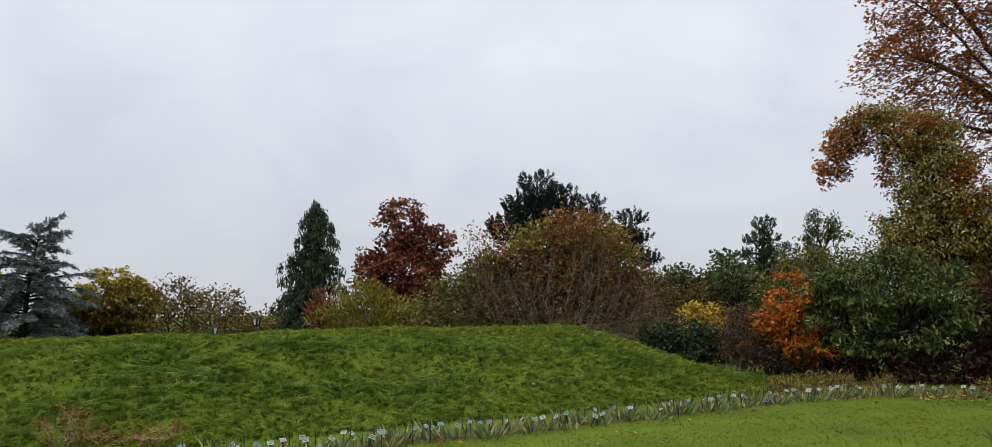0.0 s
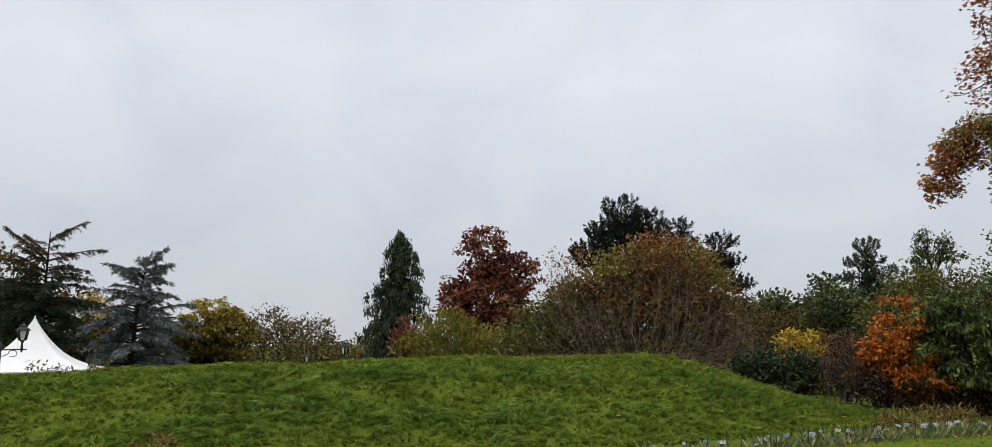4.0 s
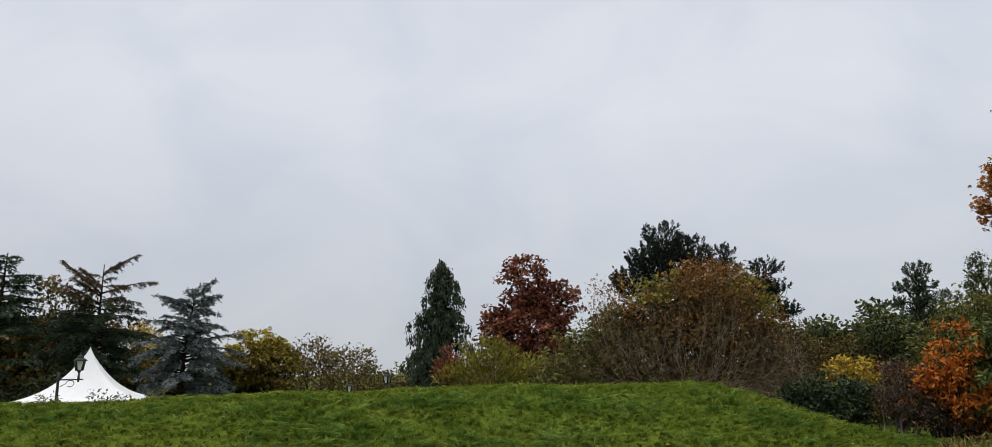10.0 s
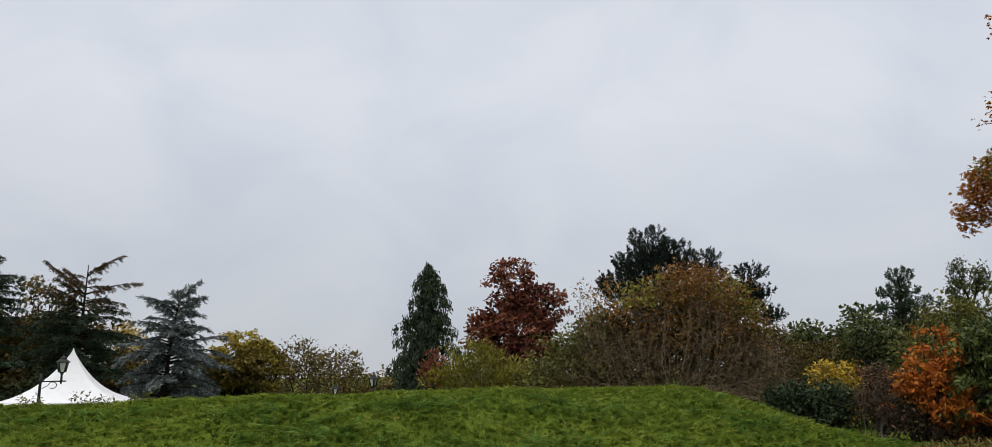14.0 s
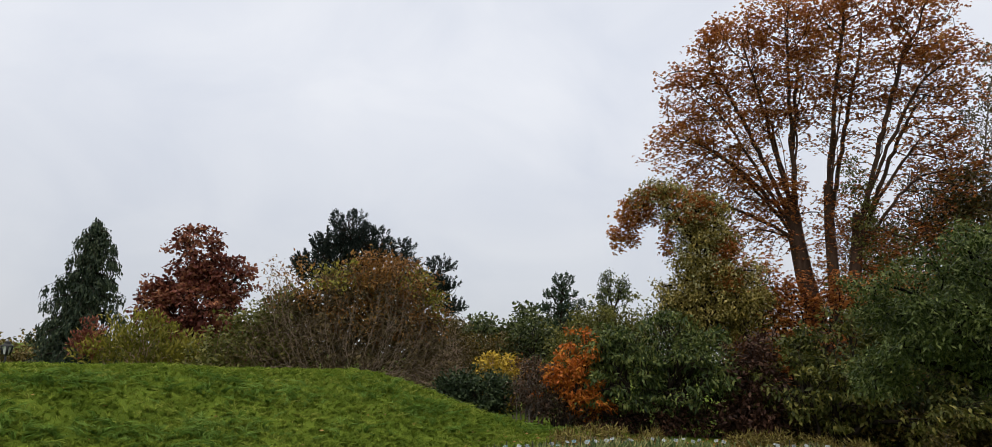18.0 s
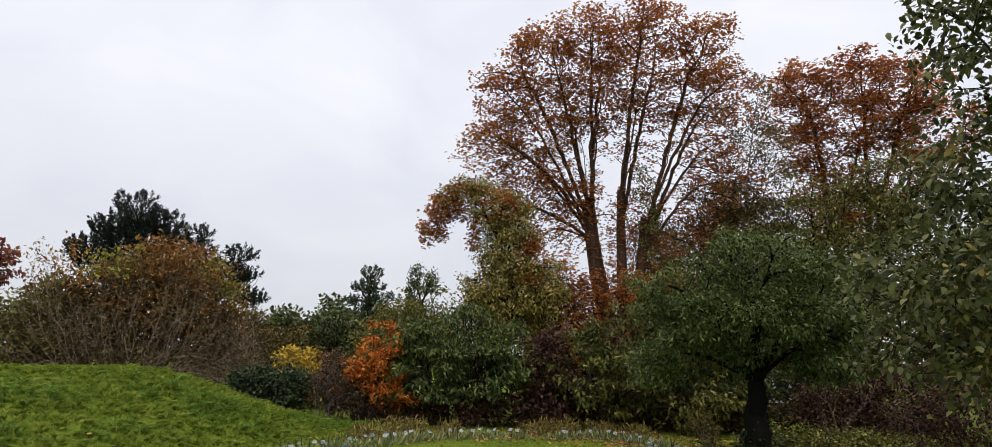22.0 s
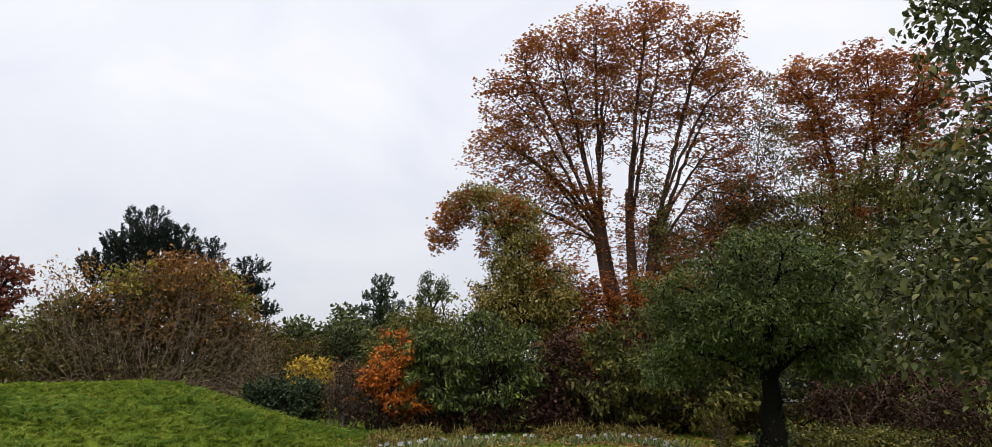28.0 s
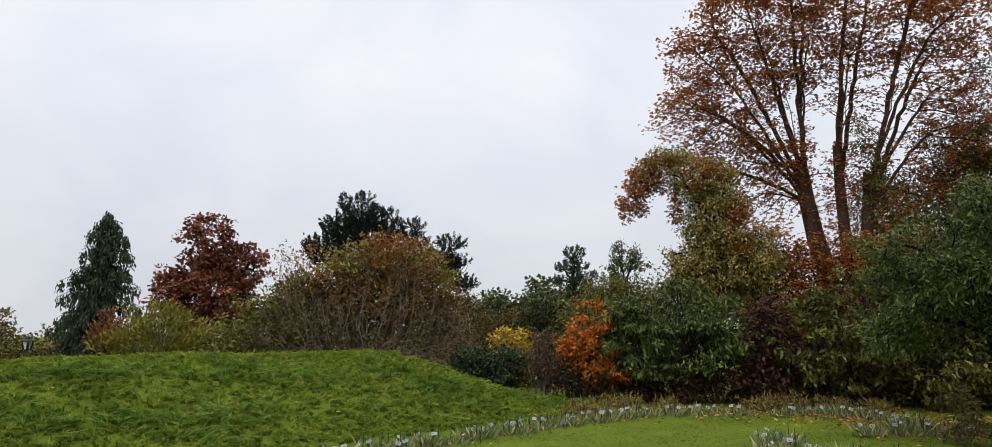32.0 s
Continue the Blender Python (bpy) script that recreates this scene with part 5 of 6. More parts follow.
tree("chestnut_tree", "rust-brown chestnut with a domed crown", "tree", 26.0, 17.0, 49, [(-1.2, 0, 13.0, 1.3, 1.8, 0.9), (0.6, 0, 13.2, 1.7, 2.2, 1.0), (2.4, 0, 12.3, 1.6, 2.2, 1.2), (-1.7, 0, 11.8, 0.9, 1.6, 1.1), (3.4, 0, 10.6, 1.8, 2.0, 1.7), (-1.2, 0, 10.2, 0.9, 1.6, 1.1), (0.6, 0, 11.0, 1.8, 2.0, 1.4), (-0.4, 0, 8.6, 1.2, 1.6, 1.2), (1.6, 0, 8.4, 1.8, 2, 1.3), (-0.5, 0, 7.2, 1.3, 1.5, 1.0), (1.4, 0, 6.8, 1.6, 1.6, 1.0)], 3500, 4.6, 0.135, 0.058, 0.17, RUST_RED, CHESTNUT_BARK, 5.4, 0.0125, 0.36, bark_power=2.1, shell=0.35, droop=0.5, flat=0.5, mode="palm", tip_leaves=0.9, space=(0.3, 0.38, 16), clump=(560, 0.26, 0.13), bases=[(0.0, 0, -0.1, 0, 5.6, 0.36), (0.7, 0, 1.0, 0, 5.2, 0.26)])
tree("thin_tree", "thin half-bare tree between the chestnuts", "tree", 20.5, 17.6, 50, [(1.1, 0, 11.2, 0.5, 0.7, 1.3), (0.7, 0, 9.4, 0.9, 1.0, 1.2), (1.5, 0, 9.0, 0.7, 1.0, 1.4), (0.0, 0, 7.4, 1.1, 1.2, 1.0), (1.0, 0, 6.4, 1.1, 1.2, 1.2)], 950, 5.5, 0.12, 0.055, 0.15, OLIVE_BROWN, BARK_GREY, 3.0, 0.008, 0.12, space=(0.26, 0.34, 9),
     extra=[("lower_leaves", "russet leaves", [(0.7, 0, 7.6, 0.7, 0.8, 1.0), (-0.4, 0, 5.8, 1.3, 0.8, 1.2)], 420, 3, 0.13, 0.055, 0.2, RUST, "palm")])
tree("olive_tree", "thin olive tree between apple tree and chestnuts", "tree", 22.5, 15.0, 150, [(0, 0, 6.9, 1.8, 1.2, 1.7), (2.2, 0, 7.4, 1.8, 1.2, 1.7), (-1.6, 0, 5.8, 1.6, 1.2, 1.8), (3.6, 0, 6.2, 1.6, 1.2, 1.8), (1.0, 0, 4.8, 3.0, 1.2, 1.6)], 1300, 17, 0.14, 0.065, 0.19, OLIVE, BARK_DARK, 2.4, 0.009, 0.14, shell=0.4, flat=0.5, clump=(260, 0.32, 0.2))
tree("rust_undergrowth", "rust-brown leafy shoots round the chestnut's foot", "shrub", 14.4, 17.4, 51, [(-1.3, 0, 2.6, 1.2, 0.9, 1.5), (0.6, 0, 2.9, 1.5, 0.9, 1.3), (1.9, 0, 2.3, 0.8, 0.8, 1.6), (-2.4, -0.3, 3.2, 0.9, 0.9, 1.2), (-1.5, 0, 4.0, 0.9, 0.7, 0.9), (0.3, 0.2, 3.9, 1.1, 0.7, 0.6), (2.2, 0, 3.9, 0.8, 0.7, 0.8)], 950, 7.5, 0.12, 0.05, 0.17, RUST, BARK_DARK, 0.4, 0.007, 0.3, stems=11, droop=0.5, mode="palm", clump=(230, 0.22, 0.18),
     extra=[("olive_sprays", "olive green leaves", [(-1.8, -0.3, 3.4, 0.9, 0.5, 1.0), (2.0, -0.2, 3.4, 0.9, 0.5, 1.0)], 130, 14, 0.11, 0.055, 0.15, OLIVE, "leaf")])
tree("hazel_tree", "brown and olive leafy tree beside the chestnut trunks", "tree", 20.0, 18.8, 157, [(-0.6, 0, 5.2, 1.6, 1.0, 2.2), (1.6, 0, 5.8, 1.6, 1.0, 2.2), (0.6, 0, 3.4, 2.4, 1.0, 1.6), (0.6, 0, 7.2, 1.2, 1.0, 1.3), (-1.8, 0, 5.6, 0.9, 1.0, 1.4)], 1300, 17, 0.13, 0.06, 0.2, OLIVE_BROWN, BARK_DARK, 1.4, 0.009, 0.14, shell=0.35, clump=(260, 0.28, 0.18), space=(0.28, 0.36, 9))
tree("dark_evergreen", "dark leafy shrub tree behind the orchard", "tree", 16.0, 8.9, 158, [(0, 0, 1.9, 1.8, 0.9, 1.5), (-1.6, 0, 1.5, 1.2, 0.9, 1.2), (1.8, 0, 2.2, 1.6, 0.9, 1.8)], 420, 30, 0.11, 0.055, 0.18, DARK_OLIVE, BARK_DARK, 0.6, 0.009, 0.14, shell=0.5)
tree("green_tree", "green shrub tree beside the chestnut trunks", "tree", 19.0, 16.2, 151, [(0, 0, 3.5, 1.8, 1.2, 2.6), (1.6, 0, 4.4, 1.4, 1.2, 2.2), (-1.2, 0, 2.2, 1.2, 1, 1.8)], 560, 19, 0.14, 0.065, 0.17, GREEN_MID, BARK_DARK, 1.2, 0.009, 0.14, shell=0.5, clump=(90, 0.25, 0.12))
tree("green_tree", "green leafy tree behind the orchard", "tree", 19.5, 10.6, 152, [(0, 0, 2.8, 2.2, 1.2, 2.6), (2.2, 0, 3.4, 1.8, 1.2, 2.4), (-1.8, 0, 2.0, 1.4, 1, 1.8)], 420, 20, 0.18, 0.09, 0.22, GREEN_DARK, BARK_DARK, 1.0, 0.009, 0.14, shell=0.5)
# the pear crown's shade on this shrub is partly in its leaf colour
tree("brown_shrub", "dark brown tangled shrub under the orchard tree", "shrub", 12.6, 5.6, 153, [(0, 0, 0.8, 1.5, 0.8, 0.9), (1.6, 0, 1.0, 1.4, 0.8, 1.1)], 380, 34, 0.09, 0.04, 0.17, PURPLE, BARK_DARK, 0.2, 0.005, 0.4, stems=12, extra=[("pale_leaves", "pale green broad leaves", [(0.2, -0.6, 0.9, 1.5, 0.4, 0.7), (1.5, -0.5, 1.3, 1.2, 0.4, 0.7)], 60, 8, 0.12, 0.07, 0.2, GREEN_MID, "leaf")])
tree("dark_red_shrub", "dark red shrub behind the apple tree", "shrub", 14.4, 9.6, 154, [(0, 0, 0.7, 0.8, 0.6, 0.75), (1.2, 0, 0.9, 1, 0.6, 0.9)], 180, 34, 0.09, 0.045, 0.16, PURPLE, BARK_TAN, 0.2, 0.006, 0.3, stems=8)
tree("ivy_ground_cover", "low green ivy spread below the shrubs", "ground cover", 13.2, 9.2, 155, [(0, 0, 0.1, 1.5, 0.7, 0.2), (1.2, 0, 0.1, 1.0, 0.6, 0.18)], 220, 30, 0.075, 0.05, 0.14, GREEN_MID, BARK_DARK, 0.06, 0.004, 0.5, stems=6)

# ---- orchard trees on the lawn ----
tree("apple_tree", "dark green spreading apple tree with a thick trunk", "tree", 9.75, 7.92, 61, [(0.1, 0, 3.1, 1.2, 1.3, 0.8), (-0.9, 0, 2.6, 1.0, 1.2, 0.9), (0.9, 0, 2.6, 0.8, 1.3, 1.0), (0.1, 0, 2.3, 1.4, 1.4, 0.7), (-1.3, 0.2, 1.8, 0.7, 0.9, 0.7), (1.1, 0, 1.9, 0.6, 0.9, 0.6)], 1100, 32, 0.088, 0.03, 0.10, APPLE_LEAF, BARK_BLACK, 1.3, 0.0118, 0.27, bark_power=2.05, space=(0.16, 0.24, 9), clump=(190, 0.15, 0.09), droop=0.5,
     extra=[("trunk_ivy", "ivy leaves round the trunk's foot", [(0, 0, 0.25, 0.32, 0.32, 0.4)], 40, 16, 0.07, 0.05, 0.08, EVERGREEN, "oval")])
tree("pear_tree", "leafy orchard tree with broad green leaves", "tree", 7.4, 2.3, 62, [(-1.3, 0, 2.35, 0.75, 0.9, 0.55), (-0.4, 0, 2.45, 0.9, 1.0, 0.7), (0.5, 0, 2.6, 0.9, 1.0, 0.9), (-1.45, 0.1, 1.75, 0.55, 0.7, 0.4), (-0.6, -0.1, 1.65, 0.8, 0.7, 0.4), (0.5, 0, 1.6, 0.9, 0.8, 0.5), (-1.0, 0.2, 3.4, 0.45, 0.6, 0.35), (-0.95, 0.1, 3.95, 0.4, 0.5, 0.3), (-0.9, 0, 4.75, 0.5, 0.7, 0.55), (-0.1, 0, 4.9, 0.7, 0.8, 0.6), (0.5, 0, 4.4, 0.7, 0.9, 0.8), (0.7, 0, 3.4, 0.7, 1.0, 0.8), (-0.7, 0, 5.5, 0.6, 0.7, 0.4), (-1.05, 0.2, 3.2, 0.5, 0.5, 0.3)], 1040, 10, 0.088, 0.047, 0.11, NEAR_LEAF, BARK_DARK, 1.5, 0.0055, 0.12, droop=0.5, mode="oval", space=(0.16, 0.24, 10),
     extra=[("inner_leaves", "shaded inner leaves", [(-0.9, 0.6, 2.2, 1.0, 0.4, 0.6), (0.4, 0.6, 2.3, 0.9, 0.4, 0.8)], 190, 9, 0.10, 0.056, 0.14, NEAR_LEAF, "oval")])
for sx, sy, sd, w, h in ((-19.8, 31.0, 161, 2.2, 5.4), (-22.6, 26.0, 163, 1.8, 4.4)):
    tree("dark_evergreen", "dark evergreen mass below the cedars", "tree", sx, sy, sd, [(0, 0, h * 0.45, w, 1.3, h * 0.5)], 200, 20, 0.2, 0.10, 0.26, EVERGREEN, BARK_DARK, 0.5, 0.01, 0.12, flat=0.35, group="evergreens below the cedars")
tree("sucker_shrub", "brownish leafy sucker beside the apple trunk", "shrub", 9.05, 8.35, 171, [(0, 0, 0.45, 0.22, 0.22, 0.45)], 50, 16, 0.07, 0.035, 0.07, OLIVE_BROWN, BARK_GREY, 0.1, 0.003, 0.3, stems=5)
for k, (wx, wy, wh) in enumerate(((5.3, 13.45, 0.22), (5.9, 13.7, 0.28), (6.5, 13.85, 0.24), (7.2, 13.7, 0.2), (8.9, 13.0, 0.22), (9.6, 12.8, 0.28), (10.2, 12.4, 0.24), (10.6, 11.7, 0.2), (9.2, 13.1, 0.2))):
    tree("withered_clump", "withered yellow-brown clump at the hedge's foot", "plant", wx, wy, 180 + k, [(0, 0, wh * 0.5, 0.3, 0.22, wh * 0.5)], 46, 10, 0.14, 0.02, 0.07, DRY_CLUMP, BARK_TAN, 0.05, 0.002, 0.3, droop=-0.2, stems=5, group="withered clumps along the hedge")

# ---- marquee and lanterns beyond the bank ----


def box(bm, x0, x1, y0, y1, z0, z1, m=None):
    v = [bm.verts.new(Vector((x, y, z)) if m is None else m @ Vector((x, y, z))) for x in (x0, x1) for y in (y0, y1) for z in (z0, z1)]
    for f in ((0, 1, 3, 2), (4, 6, 7, 5), (0, 4, 5, 1), (2, 3, 7, 6), (0, 2, 6, 4), (1, 5, 7, 3)):
        bm.faces.new([v[i] for i in f])


def lathe(bm, rows, sides=12, m=None):
    """A turned shape from rows of height and radius."""
    rings = []
    for z, r in rows:
        ring = [Vector((r * math.cos(2 * math.pi * k / sides), r * math.sin(2 * math.pi * k / sides), z)) for k in range(sides)]
        rings.append([bm.verts.new(q if m is None else m @ q) for q in ring])
    for a, b in zip(rings, rings[1:]):
        for k in range(sides):
            f = bm.faces.new((a[k], a[(k + 1) % sides], b[(k + 1) % sides], b[k]))
            f.smooth = True
    bm.faces.new(list(reversed(rings[0])))
    bm.faces.new(rings[-1])


def rod(bm, pts, r, sides=6):
    for a, b in zip(pts, pts[1:]):
        a, b = Vector(a), Vector(b)
        d = b - a
        lathe(bm, [(0, r), (d.length, r)], sides, Matrix.Translation(a) @ d.to_track_quat("Z", "Y").to_matrix().to_4x4())


def marquee(x, y, turn, half, eave, peak):
    z0 = float(hgt(x, y))
    e = thing("marquee", x, y, z0, turn, "white pagoda marquee with a swept pointed roof", "tent")
    bm = bmesh.new()
    n, rows = 24, []
    for i in range(n + 1):
        r = i / n
        h = eave + (peak - eave) * (0.68 * (1 - r) ** 2.9 + 0.32 * (1 - r) ** 1.1)
        s = max(half * r, 0.015)
        ring = []
        for side in range(4):
            for k in range(8):
                u = -1 + 2 * k / 8
                px, py = ((u, -1), (1, u), (-u, 1), (-1, -u))[side]
                sag = 0.10 * r * (1 - u * u)
                ring.append(bm.verts.new((px * s, py * s, h - sag * 0.6 * r)))
        rows.append(ring)
    for a, b in zip(rows, rows[1:]):
        for k in range(32):
            f = bm.faces.new((a[k], b[k], b[(k + 1) % 32], a[(k + 1) % 32]))
            f.smooth = True
    roof = part("roof", bm, TENT_WHITE, e)
    for side in range(4):
        bm = bmesh.new()
        m = Matrix.Rotation(side * math.pi / 2, 4, "Z")
        for k in range(10):
            a, b = -half + 2 * half * k / 10, -half + 2 * half * (k + 1) / 10
            lo = eave - 0.30
            v = [bm.verts.new(m @ Vector(q)) for q in ((a, -half - 0.012, eave), (b, -half - 0.012, eave), (b, -half - 0.012, lo), ((a + b) / 2, -half - 0.012, lo - 0.05), (a, -half - 0.012, lo))]
            bm.faces.new(v)
        part("valance", bm, TENT_WHITE, e)
        bm = bmesh.new()
        box(bm, half - 0.05, half + 0.05, half - 0.05, half + 0.05, -0.1, eave, m)
        part("leg", bm, TENT_WHITE, e)
    bm = bmesh.new()
    lathe(bm, [(peak - 0.05, 0.03), (peak + 0.03, 0.02), (peak + 0.06, 0.004)], 8)
    part("finial", bm, TENT_WHITE, e)


marquee(-17.65, 21.7, 30, 1.92, 2.3, float(2.62 - hgt(-17.75, 21.65)))


def lantern(parent, m, s=1.0):
    """A four-sided street lantern whose base is at m."""
    bm = bmesh.new()
    lathe(bm, [(0, 0.05 * s), (0.04 * s, 0.11 * s), (0.06 * s, 0.11 * s)], 8, m)
    lamp = part("lantern", bm, IRON, parent)
    corners = [(math.cos(a), math.sin(a)) for a in (0.785, 2.356, 3.927, 5.498)]
    for k in range(4):
        (ax, ay), (bx, by) = corners[k], corners[(k + 1) % 4]
        bm = bmesh.new()
        lo, hi = 0.14 * s, 0.235 * s
        v = [bm.verts.new(m @ Vector(q)) for q in ((ax * lo, ay * lo, 0.06 * s), (bx * lo, by * lo, 0.06 * s), (bx * hi, by * hi, 0.44 * s), (ax * hi, ay * hi, 0.44 * s))]
        bm.faces.new(v)
        part("pane", bm, LANTERN_GLASS, lamp, "frosted glass pane")
        bm = bmesh.new()
        rod(bm, [m @ Vector((ax * lo, ay * lo, 0.05 * s)), m @ Vector((ax * hi, ay * hi, 0.45 * s))], 0.055 * s)
        part("frame_bar", bm, IRON, lamp)
    bm = bmesh.new()
    lathe(bm, [(0.43 * s, 0.27 * s), (0.46 * s, 0.27 * s), (0.55 * s, 0.15 * s), (0.58 * s, 0.12 * s), (0.60 * s, 0.14 * s), (0.66 * s, 0.08 * s), (0.70 * s, 0.02 * s), (0.76 * s, 0.025 * s), (0.80 * s, 0.004 * s)], 12, m)
    part("cap", bm, IRON, lamp)


def street_lamp(x, y, top, turn, bracket, label):
    z0 = float(hgt(x, y))
    e = thing("street_lamp", x, y, z0, turn, label, "street lamp", "garden street lamps")
    h = top - z0 - 0.8
    bm = bmesh.new()
    lathe(bm, [(-0.1, 0.16), (0.25, 0.16), (0.32, 0.11), (0.7, 0.08), (0.75, 0.1), (0.8, 0.06), (h * 0.9, 0.034), (h * 0.92, 0.055), (h * 0.94, 0.034), (h, 0.03)], 12)
    part("post", bm, IRON, e)
    if bracket:
        bm = bmesh.new()
        rod(bm, [(-0.12, 0, h - 0.22), (0.62, 0, h - 0.22)], 0.022)
        part("arm", bm, IRON, e)
        bm = bmesh.new()
        pts = [(0.05 + 0.2 * (k / 14), 0, h - 0.42 + 0.16 * (k / 14)) for k in range(3)]
        pts += [(0.30 + 0.10 * math.cos(a), 0, h - 0.33 + 0.09 * math.sin(a)) for a in [math.pi - 0.45 * k for k in range(13)]]
        rod(bm, pts, 0.012)
        part("scroll", bm, IRON, e)
        bm = bmesh.new()
        lathe(bm, [(h - 0.3, 0.02), (h - 0.2, 0.035), (h - 0.06, 0.025), (h, 0.045)], 8, Matrix.Translation((0.5, 0, 0)))
        part("holder", bm, IRON, e)
        lantern(e, Matrix.Translation((0.5, 0, h)), 0.7)
    else:
        bm = bmesh.new()
        rod(bm, [(-0.24, 0, h - 0.25), (0.24, 0, h - 0.25)], 0.018)
        part("ladder_bar", bm, IRON, e)
        lantern(e, Matrix.Translation((0, 0, h)), 0.7)
    return e


street_lamp(-13.1, 33.6, 1.53, 20, False, "black iron street lamp with a frosted lantern")
street_lamp(-9.2, 27.6, 1.97, 70, False, "black iron street lamp beside the weeping cypress")
street_lamp(-15.9, 18.4, 2.62, 40, True, "black iron lamp post with a bracketed lantern")

# ---- garden house behind the hedge ----


def garden_house():
    e = thing("garden_house", 17.9, 15.4, 0, -43, "low dark timber garden house with a tiled roof", "house")
    bm = bmesh.new()
    box(bm, -6.6, 0.6, 0, 0.2, -0.3, 2.0)
    box(bm, 2.5, 3.6, 0, 0.2, -0.3, 2.0)
    box(bm, 0.6, 2.5, 0, 0.2, -0.3, 0.5)
    box(bm, 0.6, 2.5, 0, 0.2, 1.5, 2.0)
    box(bm, -6.6, -6.4, 0.2, 3, -0.3, 2.0)
    box(bm, 3.4, 3.6, 0.2, 3, -0.3, 2.0)
    box(bm, -6.6, 3.6, 3, 3.2, -0.3, 2.0)
    part("wall", bm, WALL_TIMBER, e)
    w = bmesh.new()
    box(w, 0.55, 2.55, -0.06, 0.06, 0.43, 0.5)
    win = part("window", w, FRAME_GREY, e, "white window sill")
    for x0 in (0.6, 1.05, 1.5, 1.95, 2.42):
        bm = bmesh.new()
        box(bm, x0, x0 + 0.08, 0.02, 0.09, 0.5, 1.5)
        part("mullion", bm, FRAME_GREY, win)
    bm = bmesh.new()
    box(bm, 0.6, 2.5, 0.092, 0.098, 0.5, 1.5)
    part("pane", bm, DARK_GLASS, win)
    bm = bmesh.new()
    box(bm, -6.8, 3.8, -0.36, -0.30, 1.96, 2.06)
    part("gutter", bm, FRAME_GREY, e, "white gutter")
    bm = bmesh.new()
    box(bm, 0, 0.35, 0, 0.26, 0, 0.025)
    first = part("tile", bm, ROOF_TILE, e)
    for row in range(9):
        for col in range(30):
            tile = first
            if row or col:
                tile = new("tile", first.data)
                tile.parent = e
            tile.matrix_basis = pose(-6.8 + col * 0.355, -0.34 + row * 0.215, 2.06 + row * 0.075, 21.0)
    bm = bmesh.new()
    box(bm, -6.8, 3.8, 1.5, 3.4, 2.0, 2.66)
    part("roof_core", bm, ROOF_TILE, e)


garden_house()

def distant_building():
    e = thing("distant_building", 29.3, 69.0, 0, -23.0, "distant flat-roofed white building behind the trees", "building")
    z0 = float(hgt(29.3, 69.0))
    bm = bmesh.new()
    box(bm, -2.6, 3.2, 0, 8, z0 - 0.3, 6.0)
    part("wall", bm, TENT_WHITE, e)
    bm = bmesh.new()
    box(bm, -2.8, 3.4, -0.2, 8.2, 6.0, 6.35)
    part("parapet", bm, TENT_WHITE, e)
    for k in range(4):
        bm = bmesh.new()
        box(bm, -2.3 + 1.45 * k, -1.3 + 1.45 * k, -0.03, 0.02, 4.2, 5.5)
        part("window", bm, DARK_GLASS, e)


distant_building()

# ---- labelled iris beds ----


def path_points(pts, step, rng, off):
    """Places along a bent line, with sideways scatter."""
    got = []
    for (ax, ay), (bx, by) in zip(pts, pts[1:]):
        d = math.hypot(bx - ax, by - ay)
        for k in range(max(1, int(d / step))):
            f = (k + rng.random()) * step / d
            got.append((ax + (bx - ax) * f - (by - ay) / d * rng.normal(0, off), ay + (by - ay) * f + (bx - ax) / d * rng.normal(0, off)))
    return got


BED_LONG = [(-3.6, 7.7), (-3.35, 7.85), (-2.6, 8.35), (-0.7, 9.28), (0.4, 9.84), (1.9, 10.6), (2.95, 11.2), (4.85, 12.35), (5.8, 12.8)]
BED_BACK = [(5.8, 12.8), (6.8, 13.0), (8.45, 12.45)]
BED_SIDE = [(8.7, 12.2), (9.44, 12.0), (9.95, 11.2), (9.8, 10.1), (9.4, 9.45), (8.3, 9.5)]
BED_NEAR = [(6.95, 9.6), (6.15, 8.6), (6.46, 7.95), (6.92, 7.37), (7.6, 6.7)]


def soil_strip(pts, width, seed):
    rng = np.random.default_rng(seed)
    p = []
    for (ax, ay), (bx, by) in zip(pts, pts[1:]):
        n = max(2, int(math.hypot(bx - ax, by - ay) / 0.15))
        p += [(ax + (bx - ax) * k / n, ay + (by - ay) * k / n) for k in range(n)]
    p = np.array(p + [pts[-1]])
    t = unit(np.gradient(p, axis=0))
    nrm = np.stack([-t[:, 1], t[:, 0]], 1)
    rows = []
    for k, u in enumerate((-1, -0.55, 0, 0.55, 1)):
        w = width * u * (1 + (rng.normal(0, 0.22, len(p)) if abs(u) == 1 else 0))
        q = p + nrm * np.reshape(w, (-1, 1))
        rows.append(np.column_stack([q, hgt(q[:, 0], q[:, 1]) + (0.035 - 0.045 * u * u) + rng.normal(0, 0.006, len(p))]))
    v = np.stack(rows, 1).reshape(-1, 3)
    i = (np.arange(len(p) - 1)[:, None] * 5 + np.arange(4)[None]).ravel()
    ob = mesh_arrays("flower_bed", v, np.stack([i, i + 5, i + 6, i + 1], 1), SOIL, smooth=True)
    tagged(ob, "narrow bed of bare brown soil in the lawn", "flower bed", kind="structure")


for k, (bed, w) in enumerate(((BED_LONG, 0.10), (BED_BACK, 0.16), (BED_SIDE, 0.2), (BED_NEAR, 0.18))):
    soil_strip(bed, w, 70 + k)


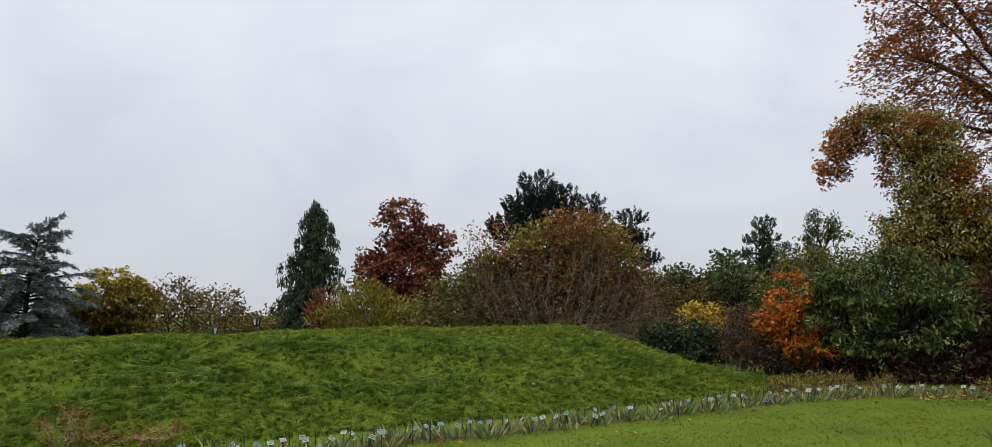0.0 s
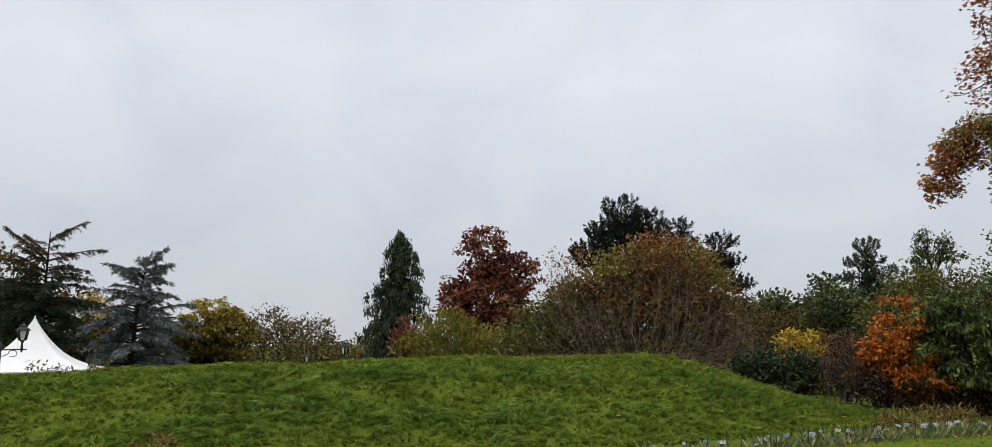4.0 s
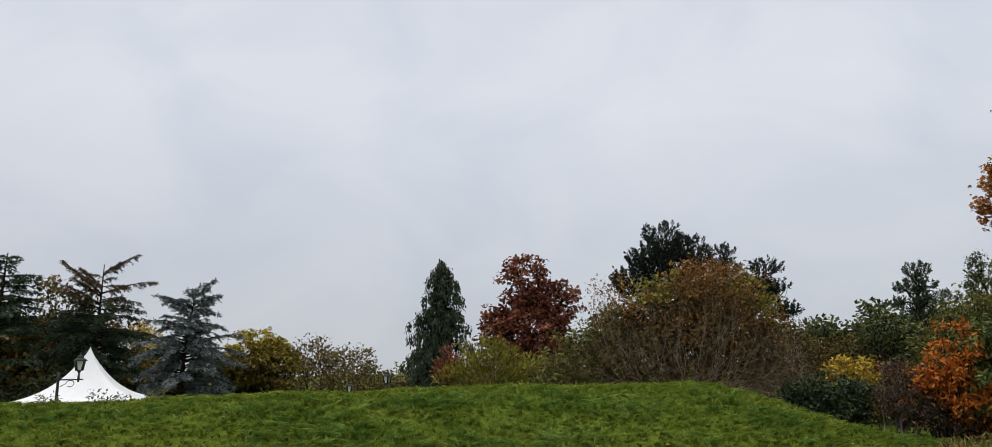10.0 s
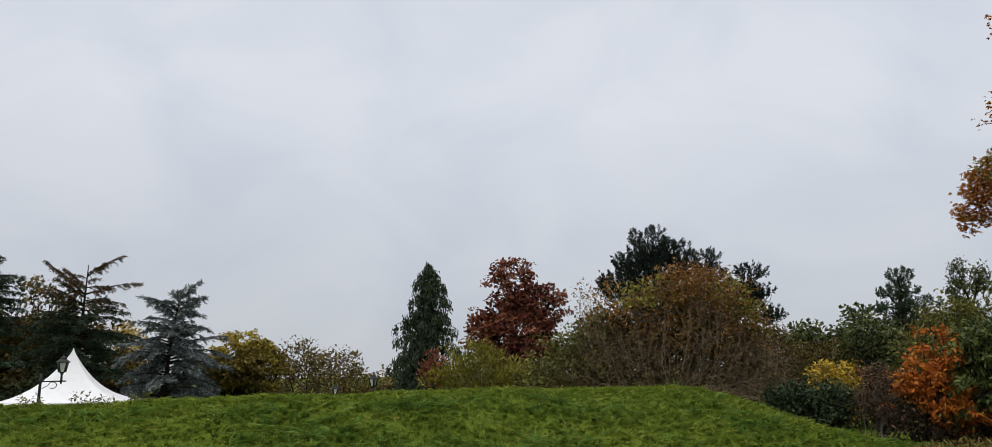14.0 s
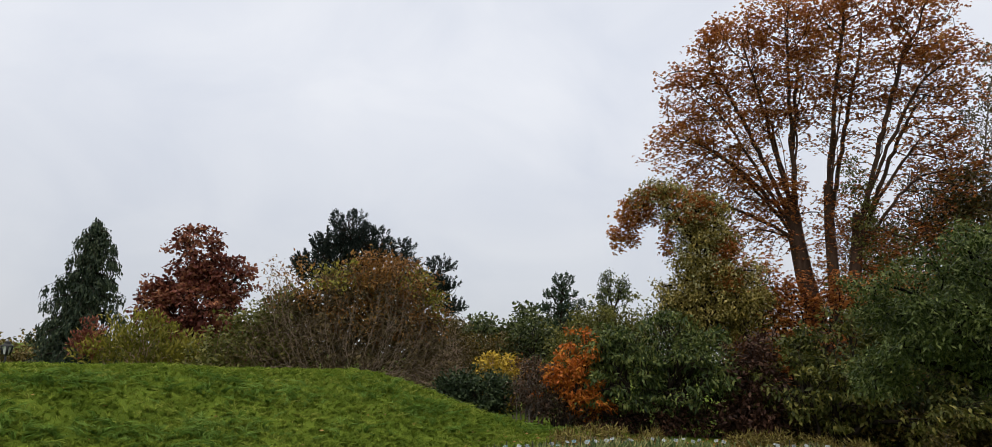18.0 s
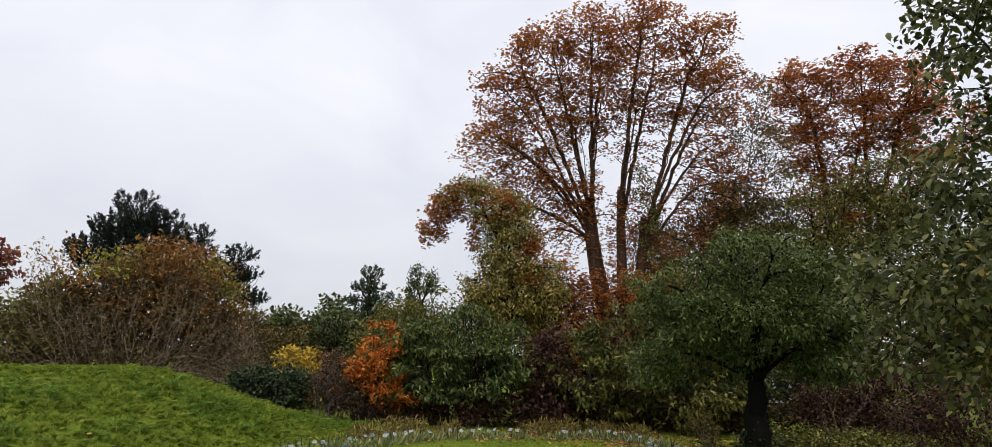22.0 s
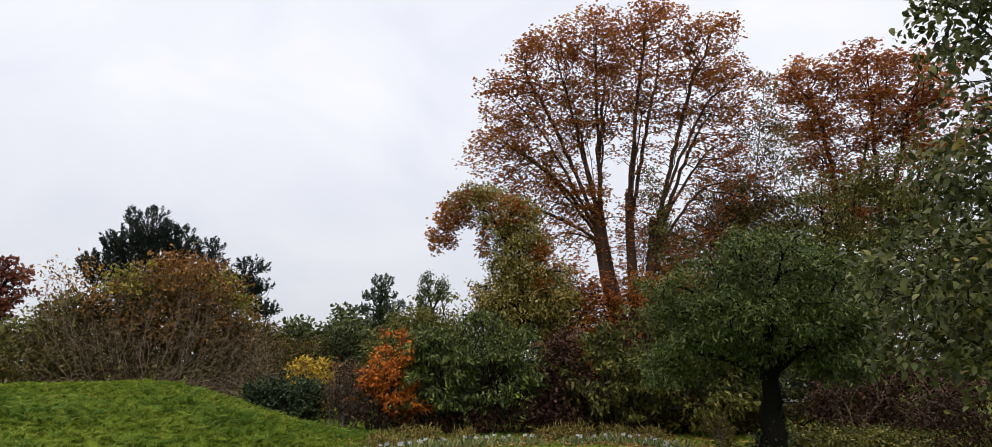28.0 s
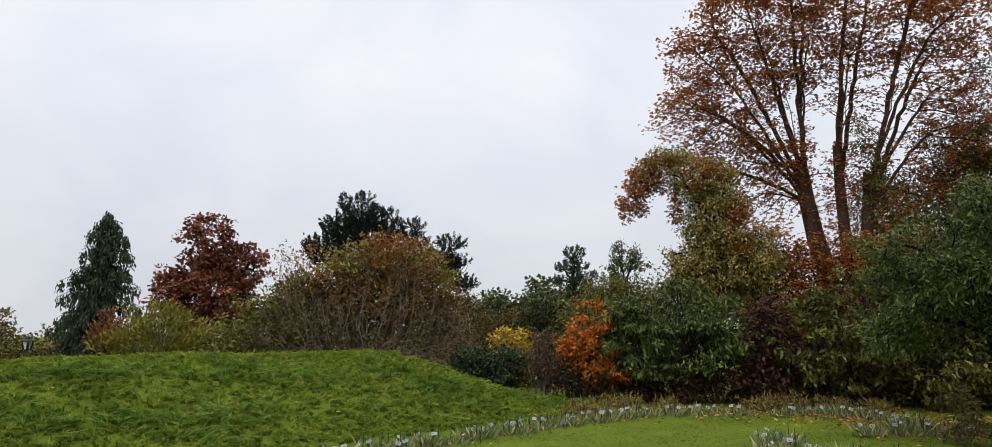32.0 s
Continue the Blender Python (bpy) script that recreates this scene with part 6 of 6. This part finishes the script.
def label_thing(kind):
    e = thing("plant_label", 0, -30, 0, 0, "small tilted plant label on a dark stake" if kind == 0 else "pale teal plant label on a dark stake", "plant label", "plant labels in the iris beds")
    bm = bmesh.new()
    box(bm, -0.006, 0.006, -0.004, 0.004, -0.06, 0.15)
    part("stake", bm, STAKE, e)
    m = pose(0, -0.008, 0.165, -38)
    bm = bmesh.new()
    box(bm, -0.038, 0.038, -0.026, 0.026, -0.0015, 0.0015, m @ pose(0, 0, 0, 90))
    bmesh.ops.recalc_face_normals(bm, faces=bm.faces)
    plate = part("plate", bm, (LABEL_WHITE, LABEL_BLUE)[kind], e)
    for q, wd in ((0.010, 0.03), (-0.008, 0.023)):
        bm = bmesh.new()
        box(bm, -wd, wd, q - 0.003, q + 0.003, 0.0018, 0.0026, m @ pose(0, 0, 0, 90))
        part("text_bar", bm, INK, plate)
    return e


def iris_thing(seed, n, high, spread):
    rng = np.random.default_rng(seed)
    e = thing("iris_clump", 0, -30, 0, 0, "clump of grey-green sword-shaped iris leaves, some yellowed", "iris plant", "irises in the beds")
    r = rng.normal(0, spread, (n, 2))
    d = unit(np.column_stack([r * 3.4 + rng.normal(0, 0.4, (n, 2)), np.ones(n)]))
    p = np.column_stack([r, np.full(n, -0.02)])
    nrm = unit(np.column_stack([rng.normal(size=(n, 2)), np.zeros(n)]))
    hh = high * rng.uniform(0.5, 1.2, n)
    v, f = leaf_arrays(p, d, nrm, hh, 0.036, 0.1)
    mesh_arrays("leaves", v, f, IRIS, e)
    return e


def beds():
    rng = np.random.default_rng(77)
    white, blue = label_thing(0), label_thing(1)
    irises = [iris_thing(80 + k, n, h, s) for k, (n, h, s) in enumerate(((28, 0.17, 0.08), (34, 0.25, 0.09), (24, 0.14, 0.09), (38, 0.17, 0.13)))]
    stake = thing("marker_stake", 0, -30, 0, 0, "thin black marker stake in the iris bed", "stake", "marker stakes in the iris beds")
    bm = bmesh.new()
    lathe(bm, [(-0.1, 0.006), (0.24, 0.006), (0.25, 0.003)], 6)
    part("rod", bm, STAKE, stake)
    used = set()

    def put(ob, x, y, turn, lean=6):
        m = pose(x, y, float(hgt(x, y)) + 0.015, rng.normal(0, lean), rng.normal(0, lean), turn)
        if ob in used:
            copy_thing(ob, m)
        else:
            used.add(ob)
            ob.matrix_world = m

    for bed, step, off, plants, stakes in ((BED_LONG, 0.15, 0.14, 0.15, 0.26), (BED_BACK, 0.2, 0.13, 0.14, 0.9), (BED_SIDE, 0.22, 0.18, 0.12, 0.8), (BED_NEAR, 0.22, 0.2, 0.12, 0.3)):
        for x, y in path_points(bed, step, rng, off):
            put(blue if bed is BED_LONG and rng.random() < 0.4 else white, x, y, -math.degrees(math.atan2(x, y)) + rng.normal(0, 50), 18)
        for x, y in path_points(bed, plants, rng, off):
            put(irises[rng.integers(4)], x, y, rng.random() * 360)
        for x, y in path_points(bed, stakes, rng, off):
            put(stake, x, y, 0, 3)


beds()

# ---- weeds, litter ----
tree("dry_weed", "dry russet weed on the bank", "weed", -5.1, 8.6, 91, [(0, 0, 0.25, 0.32, 0.3, 0.25), (0.3, 0, 0.12, 0.3, 0.2, 0.12)], 70, 8, 0.06, 0.02, 0.05, DRY_WEED, BARK_TAN, 0.06, 0.002, 0.3, stems=9, droop=-0.4)
tree("dry_weed", "flat russet weed on the bank", "weed", -4.2, 8.95, 92, [(0, 0, 0.1, 0.5, 0.3, 0.12)], 50, 7, 0.06, 0.02, 0.06, DRY_WEED, BARK_TAN, 0.05, 0.002, 0.3, stems=6, droop=-0.2)
for k, (wx, wy, wh) in enumerate(((-9.6, 10.9, 0.24), (-9.0, 11.35, 0.26), (-8.2, 11.9, 0.2), (-8.7, 11.6, 0.2))):
    tree("leafy_weed", "green leafy weed on the crest of the bank", "weed", wx, wy, 93 + k, [(0, 0, wh * 0.6, 0.2, 0.2, wh * 0.5)], 14, 5, 0.07, 0.03, 0.04, GREEN_MID, BARK_GREY, 0.05, 0.0015, 0.3, stems=4, group="weeds on the bank's crest")


def litter():
    rng = np.random.default_rng(99)
    n = 2600
    c = np.array([(9.0, 12.6, 1.2, 0.5), (10.3, 12.0, 1.0, 0.8), (9.6, 10.4, 0.6, 0.9), (7.6, 13.2, 1.6, 0.4), (11.0, 9.8, 1.2, 0.9), (6.0, 13.6, 0.8, 0.4)])
    k = rng.integers(0, len(c), n)
    x, y = c[k, 0] + rng.normal(0, 1, n) * c[k, 2], c[k, 1] + rng.normal(0, 1, n) * c[k, 3]
    x, y = np.concatenate([x, rng.uniform(-7, 14, 160)]), np.concatenate([y, rng.uniform(7, 14, 160)])
    p = np.column_stack([x, y, hgt(x, y) + rng.uniform(0.02, 0.05, len(x))])
    a = rng.random(len(x)) * 2 * np.pi
    d = np.column_stack([np.cos(a), np.sin(a), rng.normal(0, 0.2, len(x))])
    v, f = leaf_arrays(p, unit(d), unit(rng.normal(0, 0.3, (len(x), 3)) + np.array([0, 0, 1])), rng.uniform(0.05, 0.11, len(x)), 0.05)
    tagged(mesh_arrays("leaf_litter", v, f, LITTER), "fallen brown leaves on the grass", "fallen leaves", kind="stuff")


litter()
